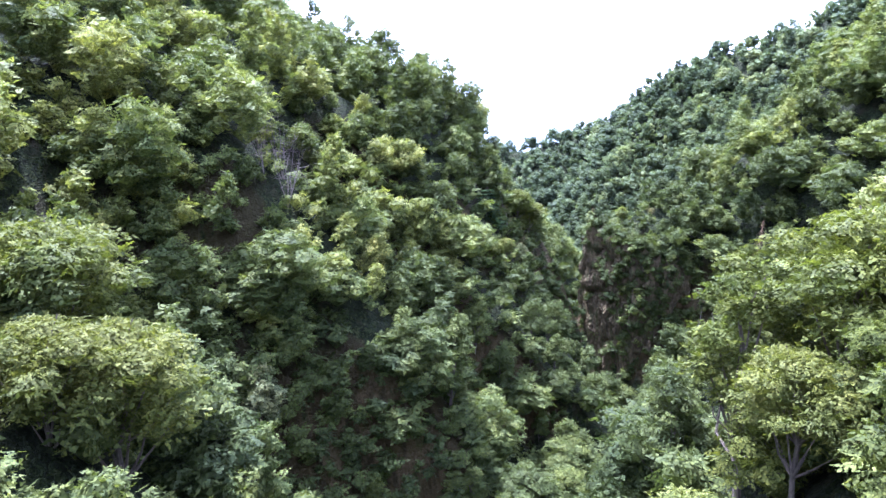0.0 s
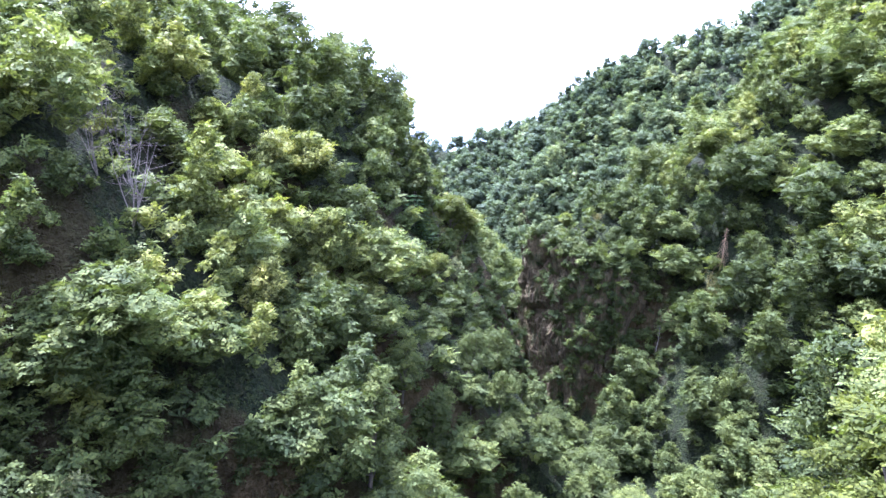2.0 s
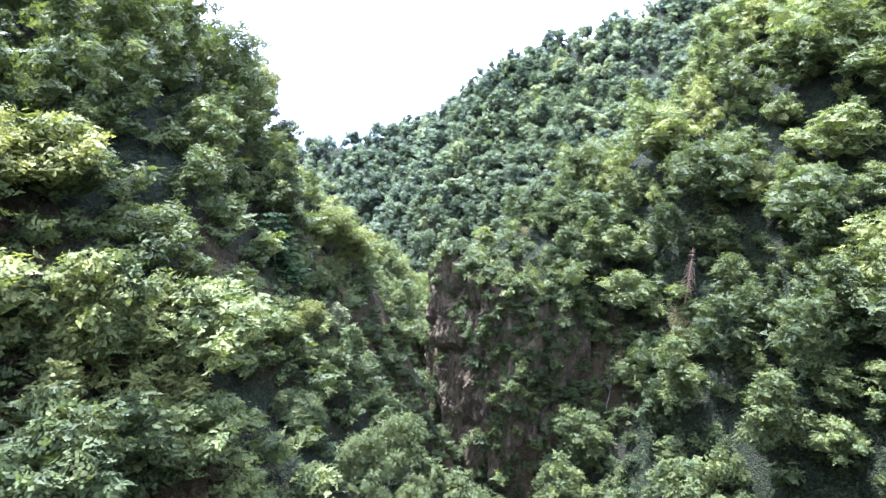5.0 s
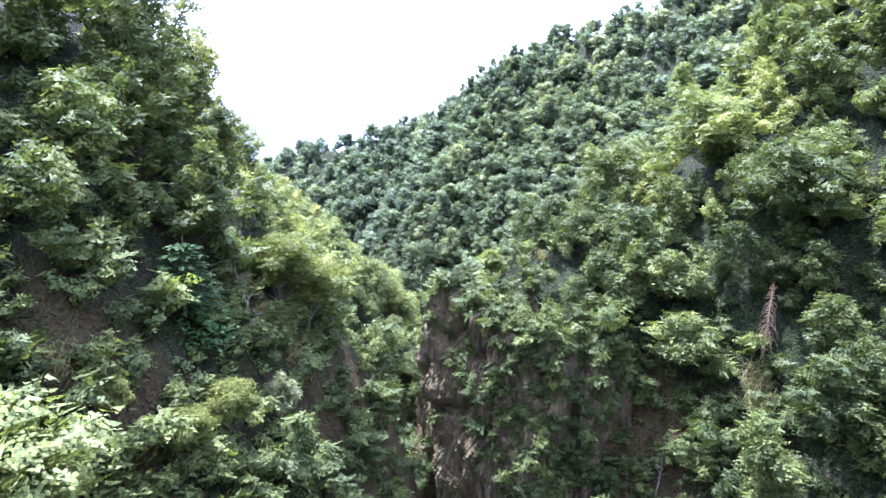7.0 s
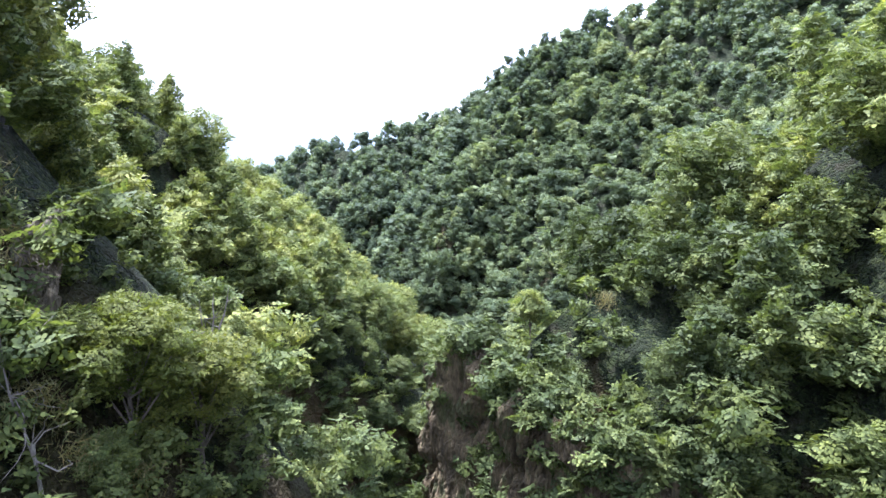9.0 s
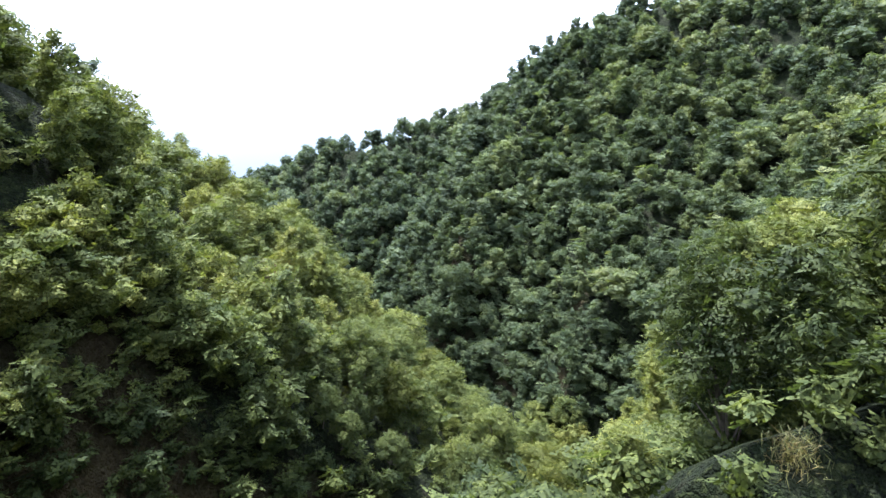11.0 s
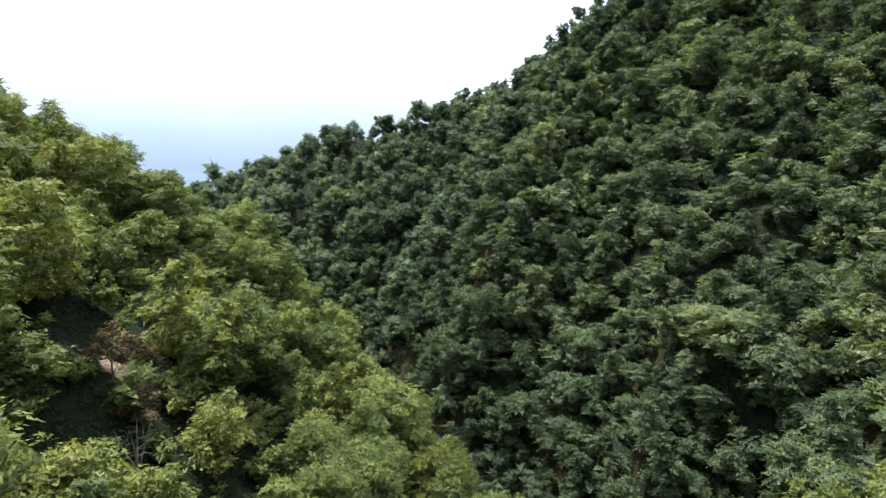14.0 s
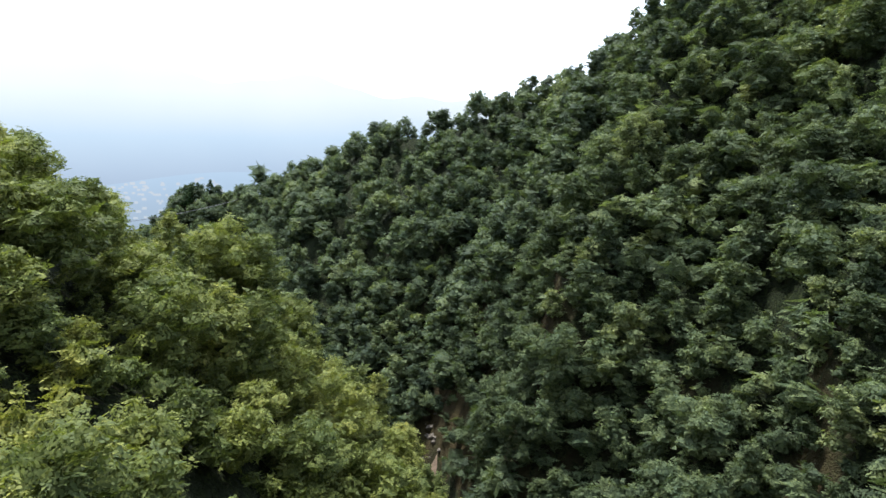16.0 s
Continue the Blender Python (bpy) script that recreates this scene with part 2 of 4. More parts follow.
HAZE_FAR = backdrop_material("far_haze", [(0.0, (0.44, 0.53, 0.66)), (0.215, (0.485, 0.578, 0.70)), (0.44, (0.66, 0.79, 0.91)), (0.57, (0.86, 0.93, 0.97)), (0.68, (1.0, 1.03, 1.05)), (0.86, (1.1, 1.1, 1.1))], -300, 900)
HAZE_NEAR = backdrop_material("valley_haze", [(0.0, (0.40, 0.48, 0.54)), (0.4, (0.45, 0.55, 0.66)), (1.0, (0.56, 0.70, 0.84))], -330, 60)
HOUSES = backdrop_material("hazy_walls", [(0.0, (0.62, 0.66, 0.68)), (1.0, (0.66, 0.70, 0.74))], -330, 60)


def water_material():
    m, n, l = material("white_water")
    tc = n.new("ShaderNodeTexCoord")
    foam = n.new("ShaderNodeTexNoise")
    foam.inputs["Scale"].default_value = 1.1
    foam.inputs["Detail"].default_value = 8
    l.new(tc.outputs["Object"], foam.inputs["Vector"])
    col = ramp(n, [(0.36, (0.05, 0.07, 0.06)), (0.48, (0.35, 0.38, 0.37)), (0.58, (0.8, 0.82, 0.82))])
    l.new(foam.outputs[0], col.inputs[0])
    b = n.new("ShaderNodeBump")
    b.inputs["Distance"].default_value = 0.2
    l.new(foam.outputs[0], b.inputs["Height"])
    p = n.new("ShaderNodeBsdfPrincipled")
    p.inputs["Roughness"].default_value = 0.25
    l.new(col.outputs[0], p.inputs["Base Color"])
    l.new(b.outputs[0], p.inputs["Normal"])
    out = n.new("ShaderNodeOutputMaterial")
    l.new(p.outputs[0], out.inputs[0])
    return m


WATER = water_material()
CABLE = rough_material("cable", [(0.3, (0.10, 0.10, 0.11)), (0.7, (0.16, 0.16, 0.17))], 3.0)
DRY_TWIGS = rough_material("rusty_twigs", [(0.3, (0.085, 0.055, 0.030)), (0.7, (0.17, 0.12, 0.07))], 2.0)
GREY_TWIGS = rough_material("grey_twigs", [(0.3, (0.075, 0.062, 0.052)), (0.7, (0.15, 0.13, 0.115))], 2.0)
PALE_ROCK = rough_material("pale_rock", [(0.25, (0.020, 0.017, 0.010)), (0.42, (0.046, 0.038, 0.022)), (0.52, (0.085, 0.072, 0.046)), (0.6, (0.036, 0.042, 0.014)), (0.72, (0.065, 0.054, 0.032)), (0.88, (0.15, 0.13, 0.092))], 1.0, bump=1.0, stretch=(1, 1, 0.22), grain=7)
SOIL = rough_material("bare_soil", [(0.3, (0.085, 0.058, 0.040)), (0.55, (0.15, 0.105, 0.072)), (0.75, (0.21, 0.155, 0.11))], 0.9, bump=0.7)


# ---- the lie of the land ----
def lattice(x, y, seed):
    h = np.sin(x * 127.1 + y * 311.7 + seed * 74.7) * 43758.5453
    return h - np.floor(h)


def value_noise(x, y, seed=0):
    xi, yi = np.floor(x), np.floor(y)
    u, v = x - xi, y - yi
    u, v = u * u * (3 - 2 * u), v * v * (3 - 2 * v)
    a, b = lattice(xi, yi, seed), lattice(xi + 1, yi, seed)
    c, d = lattice(xi, yi + 1, seed), lattice(xi + 1, yi + 1, seed)
    return (a * (1 - u) + b * u) * (1 - v) + (c * (1 - u) + d * u) * v - 0.5


def fbm(x, y, size, seed=0, octaves=4):
    total, amp, f = 0.0, 1.0, 1.0 / size
    for i in range(octaves):
        total = total + amp * value_noise(x * f + 17.3 * i, y * f - 9.1 * i, seed + i)
        amp, f = amp * 0.5, f * 2.03
    return total


ROOT2 = math.sqrt(2)
# the brow of each slope, where the woods' top passes 50 m, along the gorge, and its steepness below, above and high above
LEFT_Y = [-40, 0, 24, 36, 45, 58, 70, 76, 82, 94, 102, 112, 124, 136, 146, 160, 180, 200, 215, 235, 260, 300, 380]
LEFT_X = [-30, -20, -8.89, -17.73, -16.4, -3.17, -0.74, 6.0, 6.3, 12.53, 17.68, 12.47, 4.98, 10.89, 19.15, 18.4, 21.6, 23.0, 20.3, 10.3, -12, -50, -134.67]
LEFT_S = [20, 50, 70, 77, 86, 100, 112, 136, 146, 165, 185, 205, 250]
LEFT_BELOW = [0.95, 1.58, 2.34, 1.2, 1.29, 3, 2.6, 1.9, 0.76, 0.78, 1.02, 1.35, 1.03]
LEFT_ABOVE = [1.17, 1.06, 1.42, 1.42, 1.41, 1.6, 1.6, 1.5, 1.42, 0.86, 0.85, 0.78, 0.4]
LEFT_HIGH = [0.7, 0.7, 0.51, 0.51, 0.51, 0.29, 0.51, 0.63, 0.41, 0.76, 0.6, 0.56, 0.52]
RIGHT_Y = [-40, 0, 22, 34, 48, 65, 80, 90, 97, 104, 110, 116]
RIGHT_X = [24, 16, 6.8, 15, 32, 55.43, 47.77, 44.04, 40.13, 34.09, 32.66, 25.49]
RIGHT_S = [0, 70, 90, 112]
RIGHT_BELOW = [1.19, 1.34, 1.44, 4]
RIGHT_ABOVE = [1.08, 1.34, 1.28, 0.91]
SPUR_END, SPUR_SKEW, SPUR_BACK = [112.34, -0.07, 1.6]
SIDE_Y = [115, 128, 138, 150, 162, 175, 195]
SIDE_X = [64, 61, 58, 62, 72.38, 75.92, 90.9]
SIDE_BELOW, SIDE_ABOVE, SIDE_FRONT, SIDE_START = [1.63, 0.88, 1.2, 130]
FAR_Q = [-300, -260, -232, -205, -185, -160, -134, -115, -95, -78, -50, -20]
FAR_P = [266.54, 253.43, 243.86, 238.65, 235.3, 229.54, 210.54, 206.49, 202.55, 196.04, 179.27, 200.61]
FAR_S = [-260, -210, -150, -100, -60]
FAR_BELOW = [1.3, 1.2, 1.9, 1.29, 0.8]
FAR_ABOVE = [0.83, 0.8, 0.91, 0.94, 0.88]
FAR_CREST = 269.1
NEAR_TREES = 300
CREEK_Y = [-60, 20, 50, 70, 90, 105, 120, 140, 165, 190, 206, 225, 261, 300, 340, 400]
CREEK_X = [-4, -1, 10, 21, 25, 22.5, 27, 38, 46, 49, 48, 43.5, 38, 15, -18, -70]
CANOPY = 6.1


def left_slope(x, y):
    u = np.interp(y, LEFT_Y, LEFT_X) - x + 3.0 * value_noise(y / 8.0, x / 45.0, 51)
    z = 50 + np.where(u > 0, np.interp(y, LEFT_S, LEFT_ABOVE) * np.minimum(u, 16) + np.interp(y, LEFT_S, LEFT_HIGH) * np.maximum(u - 16, 0),
                      np.interp(y, LEFT_S, LEFT_BELOW) * u)
    return np.minimum(z, 125) - 0.9 * np.maximum(0, y - 245)


def right_spur(x, y):
    u = x - np.interp(y, RIGHT_Y, RIGHT_X) + 2.6 * value_noise(y / 8.0, x / 45.0, 52)
    z = 50 + np.where(u > 0, np.interp(y, RIGHT_S, RIGHT_ABOVE), np.interp(y, RIGHT_S, RIGHT_BELOW)) * u
    return np.minimum(z, 135) - SPUR_BACK * np.maximum(0, y - (SPUR_END + SPUR_SKEW * (x - 30)))


def side_spur(x, y):
    u = x - np.interp(y, SIDE_Y, SIDE_X)
    return np.minimum(50 + np.where(u > 0, SIDE_ABOVE, SIDE_BELOW) * u, 105) - SIDE_FRONT * np.maximum(0, SIDE_START - y) - 0.8 * np.maximum(0, y - 190)


def far_slope(x, y):
    p, q = (x + y) / ROOT2, (x - y) / ROOT2
    u = np.minimum(p, FAR_CREST) - np.interp(q, FAR_Q, FAR_P) + np.clip((FAR_CREST - p) / 25, 0, 1) * (11.0 * value_noise(q / 13.0, p / 90.0, 53) + 4.0 * value_noise(q / 6.0, p / 40.0, 54)) - 1.5
    z = 50 + np.where(u > 0, np.interp(q, FAR_S, FAR_ABOVE), np.interp(q, FAR_S, FAR_BELOW)) * u
    return np.minimum(z, 150) + 1.8 - np.maximum(0, p - FAR_CREST) * 1.0 - 1.0 * np.maximum(0, -q - 352)


def creek_level(y):
    return np.maximum(8 + 0.09 * (261 - y), -60)


def land(x, y):
    """The height of the bare ground."""
    forms = np.stack([left_slope(x, y), right_spur(x, y), side_spur(x, y), far_slope(x, y)])
    k = 0.9
    top = forms.max(axis=0)
    z = top + np.log(np.exp((forms - top) * k).sum(axis=0)) / k - CANOPY
    near = np.exp(-((np.hypot(x - 40, y - 150) / 330) ** 4))
    z = z + near * (3.2 * fbm(x, y, 22, 3) + 1.1 * fbm(x, y, 5, 8))
    z = z + CANOPY * np.exp(-((x - 32) / 7) ** 2 - ((y - 109) / 8) ** 2)
    z = z + 4.5 * np.exp(-((x - 1.0) / 4) ** 2 - ((y - 83) / 4) ** 2)
    off = np.abs(x - np.interp(y, CREEK_Y, CREEK_X))
    bed = creek_level(y) + 0.10 * np.maximum(off - 2.5, 0) - 0.8 * np.exp(-(off / 3.0) ** 2) + 0.5 * fbm(x, y, 3, 5)
    z = np.maximum(z, bed)
    z = np.where(y > 455, z - 0.5 * (y - 455), z)
    return np.maximum(z, -420)


def spread(lo, hi, inner_lo, inner_hi, step, steps_out):
    inner = np.arange(inner_lo, inner_hi + step / 2, step)
    out_hi = inner[-1] + (hi - inner[-1]) * (np.arange(1, steps_out + 1) / steps_out) ** 3
    out_lo = inner[0] - (inner[0] - lo) * (np.arange(1, steps_out + 1) / steps_out) ** 3
    return np.concatenate([out_lo[::-1], inner, out_hi])


def mesh_from(name, verts, faces_flat, face_sizes, smooth=False):
    """A mesh from arrays: corners, the corners' numbers face after face, and how many each face has."""
    me = bpy.data.meshes.new(name)
    me.vertices.add(len(verts))
    me.vertices.foreach_set("co", np.asarray(verts, dtype=np.float32).ravel())
    me.loops.add(len(faces_flat))
    me.loops.foreach_set("vertex_index", np.asarray(faces_flat, dtype=np.int32))
    me.polygons.add(len(face_sizes))
    starts = np.concatenate([[0], np.cumsum(face_sizes)[:-1]]).astype(np.int32)
    me.polygons.foreach_set("loop_start", starts)
    me.polygons.foreach_set("loop_total", np.asarray(face_sizes, dtype=np.int32))
    me.polygons.foreach_set("use_smooth", np.full(len(face_sizes), smooth))
    me.update(calc_edges=True)
    me.validate()
    return me


gx = spread(-2600, 2600, -110, 190, 2.2, 22)
gy = spread(-900, 4600, -40, 456, 2.2, 22)
GX, GY = np.meshgrid(gx, gy)
GZ = land(GX, GY)
nx, ny = len(gx), len(gy)
ids = np.arange(nx * ny).reshape(ny, nx)
quads = np.stack([ids[:-1, :-1], ids[:-1, 1:], ids[1:, 1:], ids[1:, :-1]], axis=-1).reshape(-1, 4)
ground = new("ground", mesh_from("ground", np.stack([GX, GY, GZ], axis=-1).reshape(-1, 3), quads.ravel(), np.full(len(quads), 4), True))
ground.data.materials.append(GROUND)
tagged(ground, "steep wooded gorge floor and slopes of dark soil", "ground", kind="structure")


# ---- the woods ----
def sprays(base, along, across, length, width, fold):
    """Pointed leaf sprays of three corners, from the base along a way."""
    up = np.cross(along, across)
    tip = base + along * length[:, None]
    lift = up * (fold * width)[:, None]
    half = across * (width / 2)[:, None]
    return np.stack([base - half + lift, tip, base + half - lift], axis=1)


def unit(v):
    return v / (np.linalg.norm(v, axis=-1, keepdims=True) + 1e-9)


# added filler core of a puff: eight faces that stop light passing through
HEART = np.array([[(x, 0, 0), (0, y, 0), (0, 0, z)] for x in (-1, 1) for y in (-1, 1) for z in (-1, 1)], dtype=float)


def crown(seed, wide, tall, lobes, leaves, leaf_len, layered=0.0, low=-0.45, point=0.0, airy=0.0, puff=1.0):
    """A heap of leafy puffs: each has an added leaf-coloured core, which blocks light and sight, and a skin of small
    leaf sprays. Returns leaf corners, puff middles and the way each corner faces.
    """
    g = np.random.default_rng(seed)
    squash = 0.88 - 0.4 * layered
    centres, radii = [], []
    for i in range(lobes):
        zdir = low + (1.0 - low) * (i + 0.5) / lobes
        a = i * 2.39996 + g.uniform(-0.5, 0.5)
        flat = math.sqrt(max(0.0, 1 - min(zdir, 1) ** 2))
        reach = g.uniform(0.44, 0.78) if i % 4 else g.uniform(0.1, 0.4)
        slim = 1 - point * max(0, zdir)
        centres.append((math.cos(a) * flat * wide * reach * slim, math.sin(a) * flat * wide * reach * slim, zdir * tall * g.uniform(0.66, 0.9)))
        radii.append(puff * wide * g.uniform(0.27, 0.45) * (1 - 0.4 * point * max(0, zdir)) * (1 - 0.2 * airy))
    centres, radii = np.array(centres), np.array(radii)
    shape = np.array([1, 1, squash])
    share = radii ** 2 / (radii ** 2).sum()
    leaf_sets, swells = [], []
    for i, (c, r) in enumerate(zip(centres, radii)):
        n = max(8, int(leaves * 1.2 * share[i]))
        way = unit(g.normal(size=(n, 3)))
        way[:, 2] = np.where(way[:, 2] < -0.45, -way[:, 2], way[:, 2])
        bumps = 0.10 * np.sin(way @ g.normal(scale=4.5, size=3) + 2.0) + 0.08 * np.sin(way @ g.normal(scale=7.0, size=3))
        ragged = 0.76 + bumps + 0.26 * g.random(n) + 0.3 * g.random(n) ** 5 - 0.35 * airy * g.random(n)
        base = c + way * shape * (r * ragged)[:, None]
        buried = np.zeros(n, bool)
        for k in range(lobes):
            if k != i:
                buried |= np.linalg.norm((base - centres[k]) / shape, axis=1) < radii[k] * 0.66
        way, base = way[~buried], base[~buried]
        n = len(way)
        side = unit(np.cross(way, g.normal(size=(n, 3))))
        level = unit(way * np.array([1, 1, 0.25]) + 0.6 * c / (np.linalg.norm(c) + 0.1) * np.array([1, 1, 0.2]))
        out = unit(side * 0.5 * np.array([1, 1, 0.5]) + level * 0.75 + np.array([0, 0, -0.2]) + g.normal(scale=0.22, size=(n, 3)))
        across = unit(np.cross(out, way + np.array([0, 0, 0.35]) + g.normal(scale=0.25, size=(n, 3))))
        ln = leaf_len * 1.2 * g.uniform(0.6, 1.35, n)
        leaf = sprays(base - out * (ln * 0.5)[:, None], out, across, ln, ln * g.uniform(0.5, 0.82, n), g.uniform(-0.2, 0.1, n))
        dome = base / np.array([wide, wide, tall])
        swell = unit(way * 0.7 + 0.85 * dome + np.array([0, 0, 0.1]) + g.normal(scale=0.12 + 0.3 * max(0, leaf_len - 0.33), size=(n, 3)))
        turned = (np.cross(leaf[:, 1] - leaf[:, 0], leaf[:, 2] - leaf[:, 0]) * swell).sum(axis=1) < 0
        leaf[turned] = leaf[turned][:, ::-1]
        twist = np.array([[math.cos(i), -math.sin(i), 0], [math.sin(i), math.cos(i), 0], [0, 0, 1]])
        heart = HEART @ twist.T
        leaf_sets += [leaf, c + heart * shape * r * (0.88 - 0.3 * airy)]
        swells += [np.repeat(swell[:, None], 3, axis=1), unit(heart * 0.7 + 0.85 * c / np.array([wide, wide, tall]))]
    return np.concatenate(leaf_sets), centres, np.concatenate(swells)


def limb(points, radii, sides=6):
    """A tapered tube through the points: corners and faces."""
    points = np.asarray(points, dtype=float)
    verts, faces = [], []
    for i, p in enumerate(points):
        d = points[min(i + 1, len(points) - 1)] - points[max(i - 1, 0)]
        d /= np.linalg.norm(d) + 1e-9
        a = np.cross(d, (0.3, 0.9, 0.1))
        a /= np.linalg.norm(a)
        b = np.cross(d, a)
        for k in range(sides):
            t = 2 * math.pi * k / sides
            verts.append(p + (a * math.cos(t) + b * math.sin(t)) * radii[i])
    for i in range(len(points) - 1):
        for k in range(sides):
            k2 = (k + 1) % sides
            faces.append((i * sides + k, i * sides + k2, (i + 1) * sides + k2, (i + 1) * sides + k))
    return verts, faces


def trunk_parts(seed, height, reach, centres, sides=6):
    """A bent tapered trunk with limbs to the lobes of its crown."""
    g = np.random.default_rng(seed + 500)
    verts, faces = [], []

    def put(v, f):
        k = len(verts)
        verts.extend(v)
        faces.extend([tuple(i + k for i in q) for q in f])
    spine = [np.array([0, 0, -1.2])]
    for i in range(1, 6):
        spine.append(np.array([g.normal(scale=0.12) * i * 0.5, g.normal(scale=0.12) * i * 0.5, height * i / 5 * 0.95]))
    rad = [0.018 * height * (1 - 0.16 * i) for i in range(6)]
    put(*limb(spine, rad, sides))
    for c in centres[::2]:
        c = c + np.array([0, 0, height * 0.57])
        k = int(np.clip(c[2] / height * 3.2, 1, 4))
        s = spine[k]
        mid = (s + c) / 2 + np.array([0, 0, -0.18]) + g.normal(scale=0.12, size=3)
        put(*limb([s, mid, c], [rad[k] * 0.6, rad[k] * 0.38, 0.02], max(3, sides - 2)))
    return np.array(verts), faces


class Kind:
    """A kind of tree at one detail: leaves, cores, trunk."""

    def __init__(self, seed, height, wide, tall, lobes, leaves, leaf_len, detail=6, **more):
        self.leaf, cen, self.swell = crown(seed, wide, tall, lobes, leaves, leaf_len, **more)
        lift = np.array([0, 0, height * 0.57])
        self.leaf = self.leaf + lift
        self.trunk_v, self.trunk_f = trunk_parts(seed, height * 0.9, wide, cen, detail) if detail else (np.zeros((0, 3)), [])
        self.height = height

    def crown_arrays(self):
        n, k = self.leaf.shape[:2]
        return self.leaf.reshape(-1, 3), np.arange(n * k), np.full(n, k), self.swell.reshape(-1, 3)


def rounded(me, normals):
    """Shade the leaves by the swell of the crown that they cover."""
    at = me.attributes.new("custom_normal", "FLOAT_VECTOR", "POINT")
    at.data.foreach_set("vector", np.asarray(normals, dtype=np.float32).ravel())
    return me


def with_tint(me, tint):
    at = me.attributes.new("tint", "FLOAT", "POINT")
    at.data.foreach_set("value", np.asarray(tint, dtype=np.float32))
    return me


def kinds(leaves, lobes, leaf_len, detail, seed, puff=1.0):
    """round, tall, spreading, slim, low and uneven kinds, at one detail"""
    more = {"puff": puff}
    return [Kind(seed + 1, 7.2, 2.9, 2.9, lobes, leaves, leaf_len, detail, low=-0.75, **more),
            Kind(seed + 2, 8.2, 2.5, 3.6, lobes + 2, leaves, leaf_len, detail, point=0.35, low=-0.8, **more),
            Kind(seed + 3, 6.8, 3.5, 2.5, lobes + 3, int(leaves * 1.15), leaf_len * 1.05, detail, layered=0.75, low=-0.7, **more),
            Kind(seed + 4, 7.8, 2.1, 3.4, lobes, int(leaves * 0.8), leaf_len, detail, point=0.6, low=-0.85, **more),
            Kind(seed + 5, 5.4, 2.6, 2.3, lobes - 1, int(leaves * 0.8), leaf_len, detail, low=-0.85, **more),
            Kind(seed + 6, 7.4, 3.1, 3.0, lobes + 4, leaves, leaf_len, detail, layered=0.35, low=-0.75, **more)]


NEAR_KINDS = kinds(1380, 24, 0.34, 6, 10, 1.0)
CLOSE_KINDS = kinds(690, 16, 0.45, 0, 110, 1.0)
MID_KINDS = kinds(440, 12, 0.58, 0, 40, 1.1)
LEDGE_KINDS = kinds(250, 8, 0.64, 0, 140, 1.2)
HILL_KINDS = kinds(590, 12, 0.52, 0, 170, 1.15)
FAR_KINDS = kinds(175, 6, 0.86, 0, 70, 1.5)
OUTER_KINDS = kinds(45, 4, 1.9, 0, 90, 1.5)
LOW_SHRUBS = [Kind(150 + k, 1.4, 1.2, 0.9, 2, 22, 0.8, 0, low=-0.3, puff=1.6) for k in range(6)]
SHRUBS = [Kind(130 + k, 1.5, 1.2, 1.0, 2, 30, 0.6, 0, low=-0.3, puff=1.4) for k in range(6)]


def plant(step, x0, x1, y0, y1, seed):
    """Places on a shaken grid."""
    g = np.random.default_rng(seed)
    xs, ys = np.meshgrid(np.arange(x0, x1, step), np.arange(y0, y1, step))
    xs = xs + g.uniform(-0.42, 0.42, xs.shape) * step
    ys = ys + g.uniform(-0.42, 0.42, ys.shape) * step
    return xs.ravel(), ys.ravel(), g


def slope_at(x, y):
    e = 1.0
    return (land(x + e, y) - land(x - e, y)) / 2, (land(x, y + e) - land(x, y - e)) / 2


def gorge_distance(x, y):
    """How far a place lies from the line of the gorge."""
    ly = np.linspace(0, 215, 90)
    lx = np.interp(ly, [0, 60, 110, 160, 215], [1, 12, 25, 36, 46])
    return np.sqrt(((x[:, None] - lx) ** 2 + (y[:, None] - ly) ** 2).min(axis=1))


def merge(name, rows, kind_list, mat, label):
    """One mesh of many trees. Rows: x, y, z, turn, scale, kind, tint, lean x, lean y."""
    vs, fl, sz, ti, no, off = [], [], [], [], [], 0
    arrays = [k.crown_arrays() for k in kind_list]
    for x, y, z, turn, scale, k, tint, lx, ly in rows:
        v, f, s, nn = arrays[int(k)]
        c, si = math.cos(turn), math.sin(turn)
        no.append(np.stack([nn[:, 0] * c - nn[:, 1] * si, nn[:, 0] * si + nn[:, 1] * c, nn[:, 2]], axis=1))
        w = np.empty_like(v)
        w[:, 0] = (v[:, 0] * c - v[:, 1] * si) * scale + x + lx * v[:, 2] * scale
        w[:, 1] = (v[:, 0] * si + v[:, 1] * c) * scale + y + ly * v[:, 2] * scale
        w[:, 2] = v[:, 2] * scale + z
        vs.append(w)
        fl.append(f + off)
        sz.append(s)
        ti.append(np.full(len(v), tint))
        off += len(v)
    me = with_tint(mesh_from(name, np.concatenate(vs), np.concatenate(fl), np.concatenate(sz)), np.concatenate(ti))
    rounded(me, np.concatenate(no))
    me.materials.append(mat)
    return tagged(new(name, me), label, "woodland", kind="stuff")


